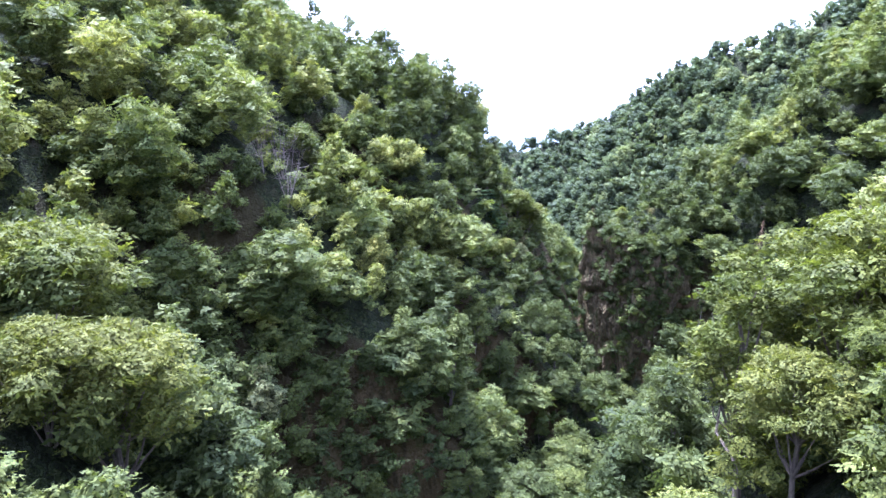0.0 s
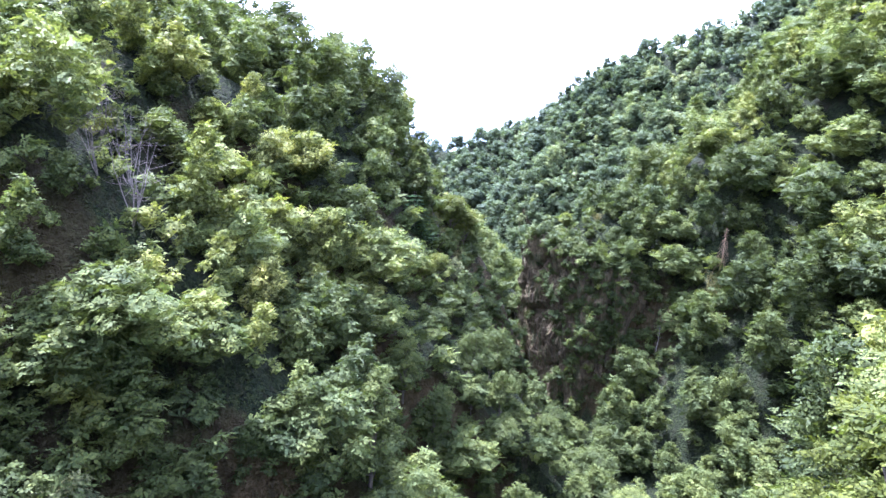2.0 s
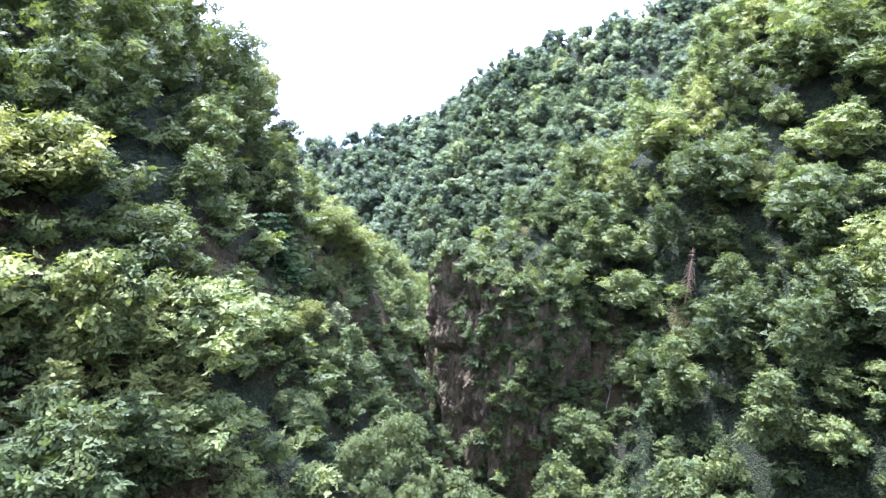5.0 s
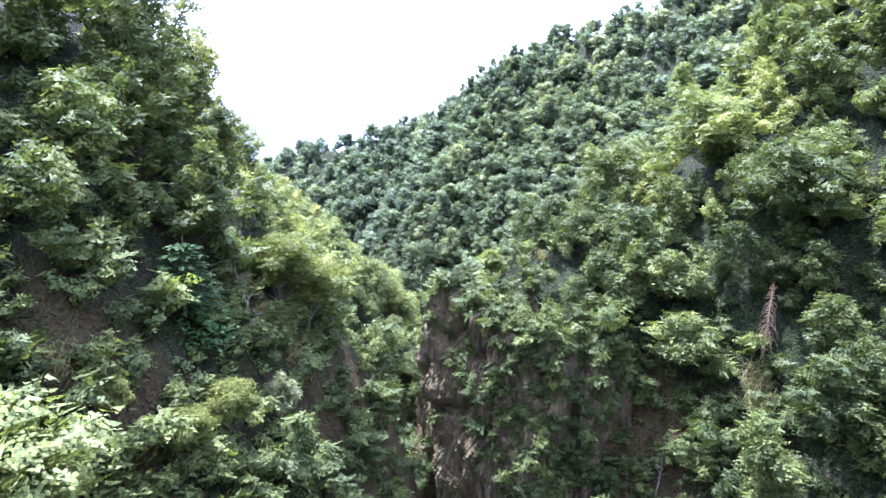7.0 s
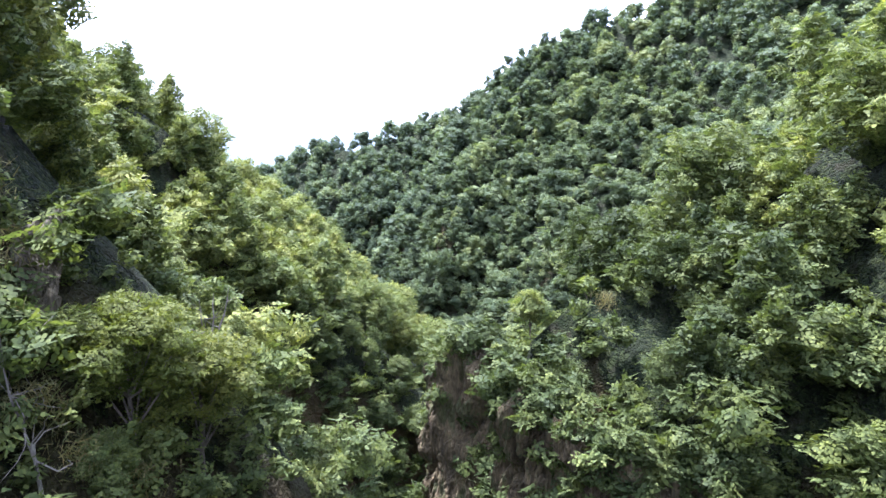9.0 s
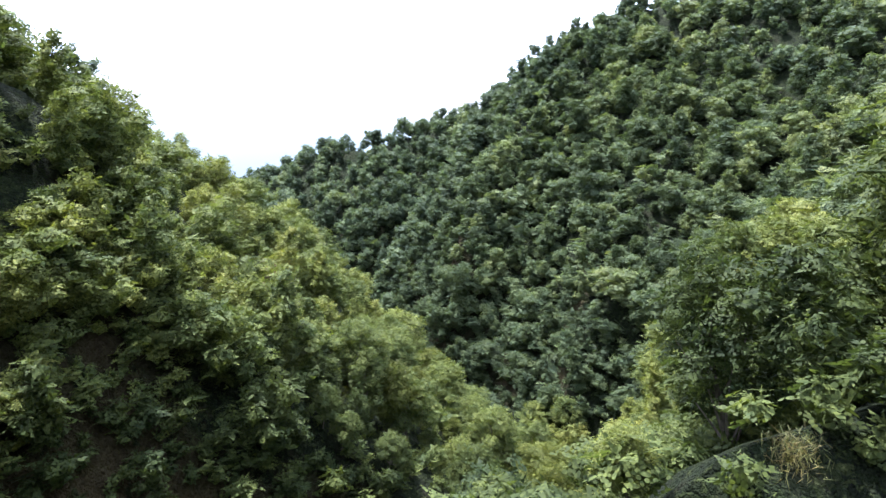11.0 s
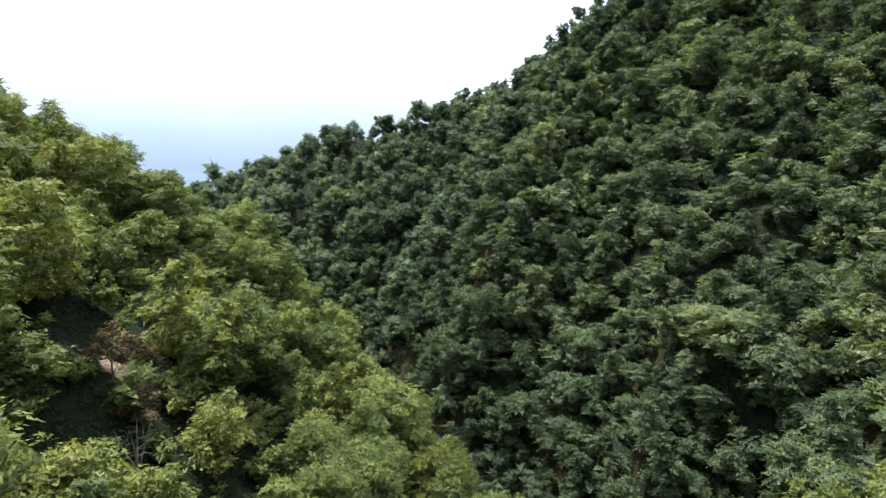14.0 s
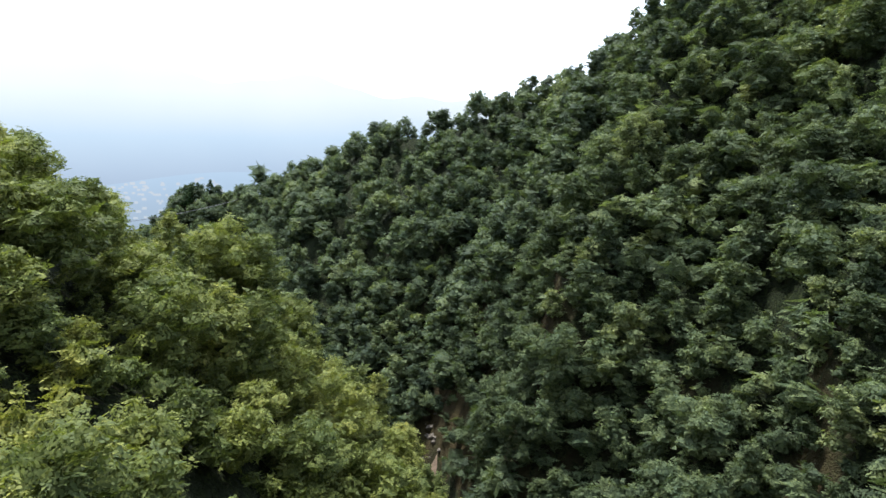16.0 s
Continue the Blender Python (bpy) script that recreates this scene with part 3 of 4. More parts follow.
def grow(step, box, seed, keep):
    """Rows of trees over a box of the plan, where keep(x, y, z, dx, dy, g) allows."""
    x, y, g = plant(step, *box, seed)
    z = land(x, y)
    dx, dy = slope_at(x, y)
    ok = keep(x, y, z, dx, dy, g) & (g.random(len(x)) < np.sqrt(1 + dx * dx + dy * dy) / 2.0)
    x, y, z, dx, dy = x[ok], y[ok], z[ok], dx[ok], dy[ok]
    n = len(x)
    steep = np.hypot(dx, dy) + 1e-6
    stand = fbm(x, y, 18, 21) + g.uniform(-0.25, 0.25, n)
    kind = np.clip(((stand + 0.6) * 5).astype(int) + g.integers(-1, 2, n), 0, 5)
    lean = g.uniform(0.02, 0.22, n) * np.minimum(steep, 1.5)
    u = np.clip(g.random(n) + 0.35 * fbm(x, y, 25, 61), 0, 1)
    # gorge shade is put into the tint: darker low down and on the walls
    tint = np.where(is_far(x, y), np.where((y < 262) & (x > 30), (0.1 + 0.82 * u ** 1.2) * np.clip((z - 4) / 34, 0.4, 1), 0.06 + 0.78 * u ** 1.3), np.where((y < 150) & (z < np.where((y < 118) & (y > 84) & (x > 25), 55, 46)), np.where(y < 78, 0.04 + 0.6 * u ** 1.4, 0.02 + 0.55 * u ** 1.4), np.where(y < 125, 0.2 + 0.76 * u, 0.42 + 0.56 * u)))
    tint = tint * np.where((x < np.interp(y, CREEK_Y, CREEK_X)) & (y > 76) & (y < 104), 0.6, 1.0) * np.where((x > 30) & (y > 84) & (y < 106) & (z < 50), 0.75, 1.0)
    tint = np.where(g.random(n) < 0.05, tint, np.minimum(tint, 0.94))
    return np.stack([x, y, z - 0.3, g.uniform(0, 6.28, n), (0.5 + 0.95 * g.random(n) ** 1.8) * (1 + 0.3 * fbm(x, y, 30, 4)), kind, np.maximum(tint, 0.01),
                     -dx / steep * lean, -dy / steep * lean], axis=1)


def off_creek(x, y):
    return np.abs(x - np.interp(y, CREEK_Y, CREEK_X))


# open spots with bare rock, dry grass or dead wood
CLEARINGS = [(8.4, 98.4, 2.4), (9.6, 100.4, 1.8), (9.4, 93.2, 1.8), (19.0, 165.8, 1.9), (23.8, 158.4, 1.9), (-14.6, 58.6, 2.3), (-15.4, 61.2, 2.0), (1.2, 67.4, 2.6), (44.2, 92.6, 2.3), (6.3, 88.6, 1.6), (5.6, 90.4, 1.4), (2.6, 81.0, 1.8), (17.0, 170.6, 2.2), (37.8, 94.6, 1.5), (-13.6, 46.6, 2.4), (35.2, 111.4, 1.6)]


# the airspace over the gorge line stays open
FLIGHT_Y = [0, 31, 64, 85, 105, 130, 156]
FLIGHT_X = [0, 3.5, 13, 19, 24, 29.5, 34]
FLIGHT_Z = [60, 60.3, 60.7, 60.6, 60.2, 59.9, 60]


def wooded(x, y, z, dx, dy, g):
    bare = (fbm(x, y, 14, 33) > 0.8) | (is_far(x, y) & (fbm(x, y, 8, 34) > 0.6))
    for cx, cy, cr in CLEARINGS:
        bare = bare | (np.hypot(x - cx, y - cy) < cr + 0.7)
    steep = np.hypot(dx, dy)
    left = x < np.interp(y, CREEK_Y, CREEK_X)
    wall = (y < 152) & (z < 47) & (steep > 1.7) & (g.random(len(x)) < np.where(left & (y > 95), 0.7, np.where(y < 76, 0.08, 0.3)))
    wall = wall | (left & (y > 95) & (y < 135) & (x > 13.4 + 0.12 * (y - 100)) & (g.random(len(x)) < 0.85))
    bare_wall = left & (y > 75) & (y < 102) & (steep > 1.35) & (x > np.interp(y, LEFT_Y, LEFT_X) - 9)
    wall = wall | (bare_wall & (g.random(len(x)) < 0.45))
    flown = (np.hypot(x - np.interp(y, FLIGHT_Y, FLIGHT_X), np.maximum(0, np.interp(y, FLIGHT_Y, FLIGHT_Z) - z - 5)) < 9.5) & (y > 14) & (y < 165)
    flown = flown | ((y < 34) & (x > -11) & (x < 5))
    return ~wall & ~flown & (off_creek(x, y) > np.where((y > 228) & (y < 262), 4.6, np.where((y < 200) | (y > 266), -1, 3.0))) & ((z > creek_level(y) + 0.3) | (y < 200) | (y > 266)) & (~bare) & (steep < 4.6 + g.uniform(-1, 1, len(x))) & (~on_cliff(x, y) | (g.random(len(x)) < 0.2))


def on_cliff(x, y):
    """The bare rock at the end of the right-hand spur."""
    return (y > 100) & (y < 119) & (x > 19) & (x < 28.5 + 0.9 * np.maximum(0, 108 - y))


def is_far(x, y):
    """Across the side valley, on the far hill."""
    return (x + y) / ROOT2 > np.interp((x - y) / ROOT2, FAR_Q, FAR_P) - 24


def in_gorge(x, y):
    """The stretch of the plan that lies open to the gorge."""
    return (gorge_distance(x, y) < 46) & (y > 13)


near_rows = grow(2.8, (-60, 100, 8, 275), 1, lambda x, y, z, dx, dy, g: wooded(x, y, z, dx, dy, g) & in_gorge(x, y) & ~is_far(x, y) & (z < 100))
mid_rows = grow(3.3, (-75, 90, 60, 310), 2, lambda x, y, z, dx, dy, g: wooded(x, y, z, dx, dy, g) & ~in_gorge(x, y) & ~is_far(x, y) & (gorge_distance(x, y) < np.where(y > 215, 105, 68)) & (z < 105))
far_rows = grow(2.6, (-80, 180, 150, 455), 3, lambda x, y, z, dx, dy, g: wooded(x, y, z, dx, dy, g) & is_far(x, y) & ((x + y) / ROOT2 < FAR_CREST + 8) & (z > 2) & ((x - y) / ROOT2 < -18))
outer_rows = grow(8.0, (-110, 190, -36, 455), 4, lambda x, y, z, dx, dy, g: wooded(x, y, z, dx, dy, g) & (((gorge_distance(x, y) >= np.where(y > 215, 103, 66)) & ~is_far(x, y)) | ((x + y) / ROOT2 > FAR_CREST + 8) | ((y < 13) & (gorge_distance(x, y) > 48)) | ((y < -2) & (gorge_distance(x, y) > 16))))
outer_rows[:, 4] *= 1.9
far_rows[:, 4] = np.minimum(far_rows[:, 4] * 0.9, 0.98)
far_rows[far_rows[:, 5] == 3, 5] = 0
near_rows[:, 4] *= np.where((near_rows[:, 1] > 120) & (near_rows[:, 2] > 46), 0.8, 0.9)
near_rows[:, 4] *= np.where((near_rows[:, 0] < np.interp(near_rows[:, 1], CREEK_Y, CREEK_X)) & (near_rows[:, 1] > 76) & (near_rows[:, 1] < 135) & (near_rows[:, 2] < 50), 0.75, 1.0)
ledge_rows = grow(2.3, (-40, 70, 14, 240), 9, lambda x, y, z, dx, dy, g: wooded(x, y, z, dx, dy, g) & in_gorge(x, y) & ~is_far(x, y) & (np.hypot(dx, dy) > 1.5) & (g.random(len(x)) < 0.7))
ledge_rows[:, 4] *= 0.75

# tall trees on the near brows: place, size, turn, model
HEROES = [(12.6, 27.0, 1.32, 0.4, 0), (16.2, 25.0, 1.35, 2.1, 1), (14.2, 31.0, 1.0, 1.0, 0), (9.2, 23.5, 0.8, 4.0, 2), (12.2, 22.0, 0.85, 3.0, 1),
          (-13.2, 26.0, 1.3, 0.8, 1), (-17.5, 29.0, 1.4, 2.6, 1), (-20.5, 25.5, 1.15, 1.9, 0), (-14.6, 23.6, 0.95, 1.1, 1), (-10.8, 25.2, 0.55, 3.1, 3),
          (-13.4, 46.8, 1.0, 0.3, 3), (33.0, 99.5, 0.4, 1.0, 3), (12.2, 112.0, 0.6, 2.0, 3),
          (28.4, 113.2, 0.62, 1.0, 2), (30.4, 112.4, 0.5, 2.3, 2), (27.2, 115.0, 0.5, 3.3, 2),
          (10.9, 96.9, 0.85, 0.5, 1), (12.8, 98.6, 0.8, 1.9, 1), (10.6, 95.4, 0.45, 2.9, 2), (6.4, 84.0, 0.5, 0.9, 1), (3.9, 82.6, 0.4, 4.0, 2), (10.6, 90.8, 0.55, 1.4, 3), (8.2, 86.6, 0.5, 2.2, 1)]

# the trees that stand nearest to the gorge line are things of their own
order = np.argsort(gorge_distance(near_rows[:, 0], near_rows[:, 1]))
order = order[[min(math.hypot(near_rows[i, 0] - h[0], near_rows[i, 1] - h[1]) for h in HEROES) > 2.4 for i in order]]
single, rest = near_rows[order[:NEAR_TREES]], near_rows[order[NEAR_TREES:]]
LABELS = ["rounded broadleaf tree with a dense dark green crown on the slope", "tall broadleaf tree with an upright green crown on the slope",
          "spreading broadleaf tree with layered light green sprays on the slope", "slender young tree with a narrow green crown on the slope",
          "low bushy tree with broad green leaves on the slope", "broadleaf tree with an uneven yellow-green crown on the slope"]


def tree_meshes(kd, mat):
    v, f, sz, nn = kd.crown_arrays()
    cm = rounded(with_tint(mesh_from("crown", v, f, sz), np.zeros(len(v))), nn)
    cm.materials.append(mat)
    tm = bpy.data.meshes.new("trunk")
    tm.from_pydata([tuple(q) for q in kd.trunk_v], [], kd.trunk_f)
    tm.materials.append(BARK)
    return cm, tm


def stand_tree(x, y, z, turn, scale, meshes, label, lx=0.0, ly=0.0, name="broadleaf_tree", group="trees on the gorge slopes", tint=0.5):
    """A tree with its crown and trunk as parts."""
    tree = new(name)
    tilt = Vector((lx, ly, 1)).to_track_quat("Z", "Y").to_matrix().to_4x4()
    tree.matrix_world = Matrix.Translation((x, y, z)) @ tilt @ Matrix.Rotation(turn, 4, "Z") @ Matrix.Scale(scale, 4)
    tagged(tree, label, "tree", group)
    for nm, me in zip(("crown", "trunk"), meshes):
        part_ob = new(nm, me)
        part_ob.parent = tree
        part_ob.color = (tint, tint, tint, 1)
    return tree


models = [tree_meshes(kd, LEAVES) for kd in NEAR_KINDS]
fresh_models = [tree_meshes(kd, FRESH) for kd in NEAR_KINDS]
FRESH_LABELS = [t.replace("green", "yellow-green").replace("yellow-yellow", "yellow").replace("dark yellow-green", "fresh yellow-green").replace("light yellow-green", "yellow-green") for t in LABELS]
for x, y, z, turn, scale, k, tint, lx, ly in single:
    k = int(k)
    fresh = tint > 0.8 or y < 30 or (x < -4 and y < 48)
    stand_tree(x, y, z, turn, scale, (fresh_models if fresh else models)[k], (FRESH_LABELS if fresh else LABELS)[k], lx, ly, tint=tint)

# taller airy trees on the near brows, with their branches showing
hero_models = [tree_meshes(Kind(301, 9.5, 2.5, 3.2, 24, 3000, 0.27, 7, airy=0.7, layered=0.6, low=-0.6), FRESH),
               tree_meshes(Kind(302, 8.0, 3.2, 2.4, 26, 3600, 0.28, 7, airy=0.3, layered=0.7, low=-0.6), FRESH),
               tree_meshes(Kind(303, 6.5, 2.6, 2.2, 20, 3000, 0.25, 7, airy=0.2, low=-0.8), LEAVES),
               tree_meshes(Kind(304, 6.5, 2.2, 2.4, 18, 1900, 0.32, 6, low=-0.7), PALE)]
HERO_LABELS = ["tall airy tree with yellow-green leaves and dark branches", "broad spreading tree with layered yellow-green leaves", "bushy tree with a full green crown", "small tree with pale grey-green, nearly white leaves"]
for (x, y, scale, turn, k) in HEROES:
    stand_tree(x, y, float(land(np.array(x), np.array(y))) - (1.6 if x < -10 and y < 30 else 0.2), turn, scale, hero_models[k], HERO_LABELS[k], tint=0.45 + 0.5 * ((x * 0.37 + y * 0.61) % 1.0))
close = gorge_distance(rest[:, 0], rest[:, 1]) < np.where((rest[:, 0] > 40) & (rest[:, 1] > 115), 46, 33)
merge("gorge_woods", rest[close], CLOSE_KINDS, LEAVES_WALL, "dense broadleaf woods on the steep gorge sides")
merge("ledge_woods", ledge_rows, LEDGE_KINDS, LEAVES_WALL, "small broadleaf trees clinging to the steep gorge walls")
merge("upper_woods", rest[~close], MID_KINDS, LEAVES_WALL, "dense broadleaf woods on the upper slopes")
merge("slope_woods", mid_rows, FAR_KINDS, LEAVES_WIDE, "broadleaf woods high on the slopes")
hill_rows = grow(2.75, (30, 112, 165, 262), 12, lambda x, y, z, dx, dy, g: wooded(x, y, z, dx, dy, g) & is_far(x, y) & (z > 8))
hill_rows[:, 4] *= 0.9
facing = (far_rows[:, 1] >= 165) & (far_rows[:, 1] < 262) & (far_rows[:, 0] >= 30) & (far_rows[:, 0] < 112)
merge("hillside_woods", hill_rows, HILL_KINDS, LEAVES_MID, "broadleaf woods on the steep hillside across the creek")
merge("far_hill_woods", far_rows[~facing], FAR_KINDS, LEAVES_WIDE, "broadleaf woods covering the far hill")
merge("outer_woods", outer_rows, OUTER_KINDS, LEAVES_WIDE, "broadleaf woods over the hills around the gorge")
shrub_rows = grow(2.0, (-45, 75, 14, 290), 6, lambda x, y, z, dx, dy, g: ((off_creek(x, y) > 3.0) | (y < 200) | (y > 266)) & (gorge_distance(x, y) < np.where(y > 215, 75, 46)) & ~is_far(x, y))
wall_shrubs = grow(1.0, (-30, 60, 30, 200), 16, lambda x, y, z, dx, dy, g: (np.hypot(dx, dy) > 1.7) & (z > 20) & (off_creek(x, y) > 3) & (gorge_distance(x, y) < 26) & ~is_far(x, y) & ~on_cliff(x, y) & (g.random(len(x)) < 0.8))
wall_shrubs[:, 4] *= 0.95
shrub_rows = np.concatenate([shrub_rows, wall_shrubs])
shrub_rows[:, 4] *= 1.15
hill_shrubs = grow(2.1, (20, 112, 165, 300), 13, lambda x, y, z, dx, dy, g: ((off_creek(x, y) > 1.8) | (y > 266)) & is_far(x, y) & (z > 3))
hill_shrubs[:, 4] *= 1.7
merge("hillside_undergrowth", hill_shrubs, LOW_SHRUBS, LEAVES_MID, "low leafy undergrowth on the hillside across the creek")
merge("undergrowth", shrub_rows, SHRUBS, LEAVES_WALL, "low leafy undergrowth between the trees")


# ---- distance: hazy hills across the valley, with a town ----
def hill_sheet(name, distance, ridge, floor, mat, label, turn0=-75, turn1=75, steps=120):
    a = np.radians(np.linspace(turn0, turn1, steps))
    x, y = 40 + distance * np.sin(a), 150 + distance * np.cos(a)
    top = ridge(np.degrees(a))
    deep = distance * 0.04
    rows = [np.stack([x, y, np.full_like(x, floor)], 1), np.stack([x, y, floor * 0.5 + top * 0.5], 1), np.stack([x + deep * np.sin(a), y + deep * np.cos(a), top], 1)]
    v = np.concatenate(rows)
    f = [(r * steps + i, r * steps + i + 1, (r + 1) * steps + i + 1, (r + 1) * steps + i) for r in range(2) for i in range(steps - 1)]
    me = bpy.data.meshes.new(name)
    me.from_pydata([tuple(p) for p in v], [], f)
    me.materials.append(mat)
    return tagged(new(name, me), label, "backdrop", kind="structure")


RIDGE_TURN = [-75, -50, -38, -30, -25, -20, -14, -10, -7, -2, 4, 12, 25, 75]
RIDGE_TOP = [700, 820, 900, 845, 720, 650, 588, 600, 622, 520, 465, 520, 600, 650]
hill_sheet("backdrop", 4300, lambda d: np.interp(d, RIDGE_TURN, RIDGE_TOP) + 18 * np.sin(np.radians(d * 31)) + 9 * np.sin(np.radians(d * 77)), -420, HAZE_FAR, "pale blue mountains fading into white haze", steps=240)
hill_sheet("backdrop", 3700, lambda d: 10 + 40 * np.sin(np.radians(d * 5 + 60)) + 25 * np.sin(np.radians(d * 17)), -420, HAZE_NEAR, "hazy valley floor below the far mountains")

g = np.random.default_rng(55)
tv, tf = [], []
for k in range(110):
    a = radians(g.normal(-20.5, 3.4))
    top = 10 + 40 * math.sin(math.radians(math.degrees(a) * 5 + 60)) + 25 * math.sin(math.radians(math.degrees(a) * 17))
    wide, high, up = g.uniform(7, 24), g.uniform(5, 11), -210 + (top + 195) * g.random() ** 0.6
    lean = 148 * max(0.0, (up + 205) / (top + 215))
    x, y = 40 + (3690 + lean) * math.sin(a), 150 + (3690 + lean) * math.cos(a)
    n0 = len(tv)
    tv += [(x + i * wide / 2, y + j * 8, up + h * high) for h in (0, 1) for i, j in ((-1, -1), (1, -1), (1, 1), (-1, 1))] + [(x - wide / 2, y, up + high * 1.4), (x + wide / 2, y, up + high * 1.4)]
    tf += [tuple(n0 + i for i in q) for q in ((0, 1, 5, 4), (1, 2, 6, 5), (2, 3, 7, 6), (3, 0, 4, 7), (4, 5, 9, 8), (6, 7, 8, 9), (5, 6, 9), (7, 4, 8))]
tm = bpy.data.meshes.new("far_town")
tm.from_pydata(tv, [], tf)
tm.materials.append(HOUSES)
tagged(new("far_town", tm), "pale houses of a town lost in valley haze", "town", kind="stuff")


# ---- bare rock ----
def rock_wall(name, plan, tops, bottom, label, seed, rough=1.0, back=5.0, rise=0.5, along=170, up=130, mat=None):
    """A fissured face of rock along a line of the plan, facing its right-hand side, with a top that runs back into the slope."""
    plan = np.array(plan, dtype=float)
    leg = np.concatenate([[0], np.cumsum(np.hypot(*np.diff(plan, axis=0).T))])
    s = np.linspace(0, leg[-1], along)
    px, py = np.interp(s, leg, plan[:, 0]), np.interp(s, leg, plan[:, 1])
    top = np.interp(s, leg, tops) + 1.6 * fbm(s, s * 0 + seed, 3.0, seed)
    dx, dy = np.gradient(px, s), np.gradient(py, s)
    k = np.ones(9) / 9
    pad = lambda a: np.convolve(np.pad(a, 4, mode="edge"), k, mode="valid")
    dx, dy = pad(dx), pad(dy)
    ln = np.hypot(dx, dy)
    ox, oy = dy / ln, -dx / ln
    rows = []
    ends = np.minimum(1, np.minimum(s, leg[-1] - s) / 2.5)
    for j in range(up + 1):
        h = j / up
        z = bottom + (top - bottom) * h
        warp = s + 1.8 * value_noise(s / 2.5, z / 3.5, seed + 2)
        column = np.abs(value_noise(warp / 1.5, z / 7.0, seed + 3))
        split = np.abs(value_noise(warp / 0.8, z / 4.0, seed + 5))
        blocks = np.floor(value_noise(s / 1.1, z / 1.7, seed + 7) * 4) / 4
        out = rough * (1.5 * fbm(s, z * 0.35, 6, seed) + 0.9 * column - 1.5 * np.maximum(0, 0.10 - column) / 0.10 * 0.8 - 0.5 * np.maximum(0, 0.08 - split) / 0.08
                       + 0.7 * blocks + 0.5 * fbm(s, z, 1.3, seed + 11) + 0.5 * np.abs(value_noise(warp / 0.5, z / 2.5, seed + 13)) + 0.35 * np.abs(value_noise(warp / 0.27, z / 1.9, seed + 17))) + h * h * 0.5 - (1 - ends) * 2.0
        rows.append(np.stack([px + ox * out, py + oy * out, z], axis=1))
    for j in range(1, 7):
        t = j / 6
        edge = rows[up]
        rows.append(np.stack([edge[:, 0] - ox * back * t, edge[:, 1] - oy * back * t, edge[:, 2] + rise * back * t + 0.5 * fbm(s, s * 0 + j, 1.5, seed + j)], axis=1))
    v = np.concatenate(rows)
    f = [(r * along + i, r * along + i + 1, (r + 1) * along + i + 1, (r + 1) * along + i) for r in range(len(rows) - 1) for i in range(along - 1)]
    me = bpy.data.meshes.new(name)
    me.from_pydata([tuple(q) for q in v], [], f)
    me.materials.append(mat or ROCK)
    return tagged(new(name, me), label, "rock")


rock_wall("rock_cliff", [(26.0, 119), (24.6, 115.5), (24.8, 111.5), (26.8, 106.0), (31.0, 101.3), (36.5, 97.6)], [46, 48.4, 49.2, 48.6, 47.6, 44], 12, "dark reddish-brown cliff with vertical cracks below the wooded spur", 5, back=1.6, rise=0.5, along=220, up=160)


def brow(plan, up):
    return [float(land(np.array(a), np.array(b))) + up for a, b in plan]


plan = [(6.6, 98.2), (7.6, 96.6), (8.8, 95.9), (10.2, 96.1)]
rock_wall("rock_outcrop", plan, brow(plan, -0.4), min(brow(plan, -6.0)), "brown weathered rock face on the wooded spur", 33, rough=0.7, back=1.5, rise=0.4, along=80, up=80, mat=PALE_ROCK)

plan = [(-0.6, 80.4), (1.6, 79.6), (3.0, 80.0), (4.4, 81.6), (5.2, 83.4)]
rock_wall("rock_outcrop", plan, brow(plan, 0.2), min(brow(plan, -4.0)), "pale upright rib of weathered rock with moss", 41, rough=0.9, back=2.0, rise=0.9, along=80, up=90, mat=PALE_ROCK)

# ---- dead and bare wood ----
def dead_tree(x, y, height, seed, stems=1, spread=0.9, thick=0.02, label="bare grey dead tree with crooked branches", name="dead_tree", twigs=4, mat=None):
    """A leafless tree or bush: each stem with forking branches."""
    g = np.random.default_rng(seed)
    z = float(land(np.array(float(x)), np.array(float(y))))
    root = new(name)
    root.matrix_world = Matrix.Translation((x, y, z - 0.3))
    tagged(root, label, "tree" if stems == 1 else "bush")

    def tube(nm, pts, radii, parent):
        v, f = limb(pts, radii, 5)
        me = bpy.data.meshes.new(nm)
        me.from_pydata([tuple(q) for q in v], [], f)
        me.materials.append(mat or DEADWOOD)
        ob = new(nm, me)
        ob.parent = parent
        return ob

    for st in range(stems):
        a = g.uniform(0, 6.28)
        lean = g.uniform(0.1, 0.5) * (0.4 if stems == 1 else spread)
        pts = [np.zeros(3)]
        for i in range(1, 7):
            pts.append(pts[-1] + np.array([math.cos(a) * lean, math.sin(a) * lean, 1.0]) * height / 6 + g.normal(scale=0.045 * height / 3, size=3))
        rad = [thick * height * (1 - 0.14 * i) for i in range(7)]
        tube("trunk" if stems == 1 else "stem", pts, rad, root)
        for b in range(14 if stems == 1 else twigs):
            k = int(g.integers(2, 6))
            w = g.normal(size=3) * np.array([1, 1, 0.3]) + np.array([0, 0, 0.45])
            w /= np.linalg.norm(w)
            br = [pts[k]]
            for i in range(4):
                w = w + g.normal(scale=0.45 if stems == 1 else 0.3, size=3)
                w /= np.linalg.norm(w)
                br.append(br[-1] + w * height * (g.uniform(0.06, 0.13) if stems == 1 else g.uniform(0.05, 0.09)))
            tube("branch", br, [rad[k] * 0.55, rad[k] * 0.42, rad[k] * 0.3, rad[k] * 0.2, 0.008], root)
    return root


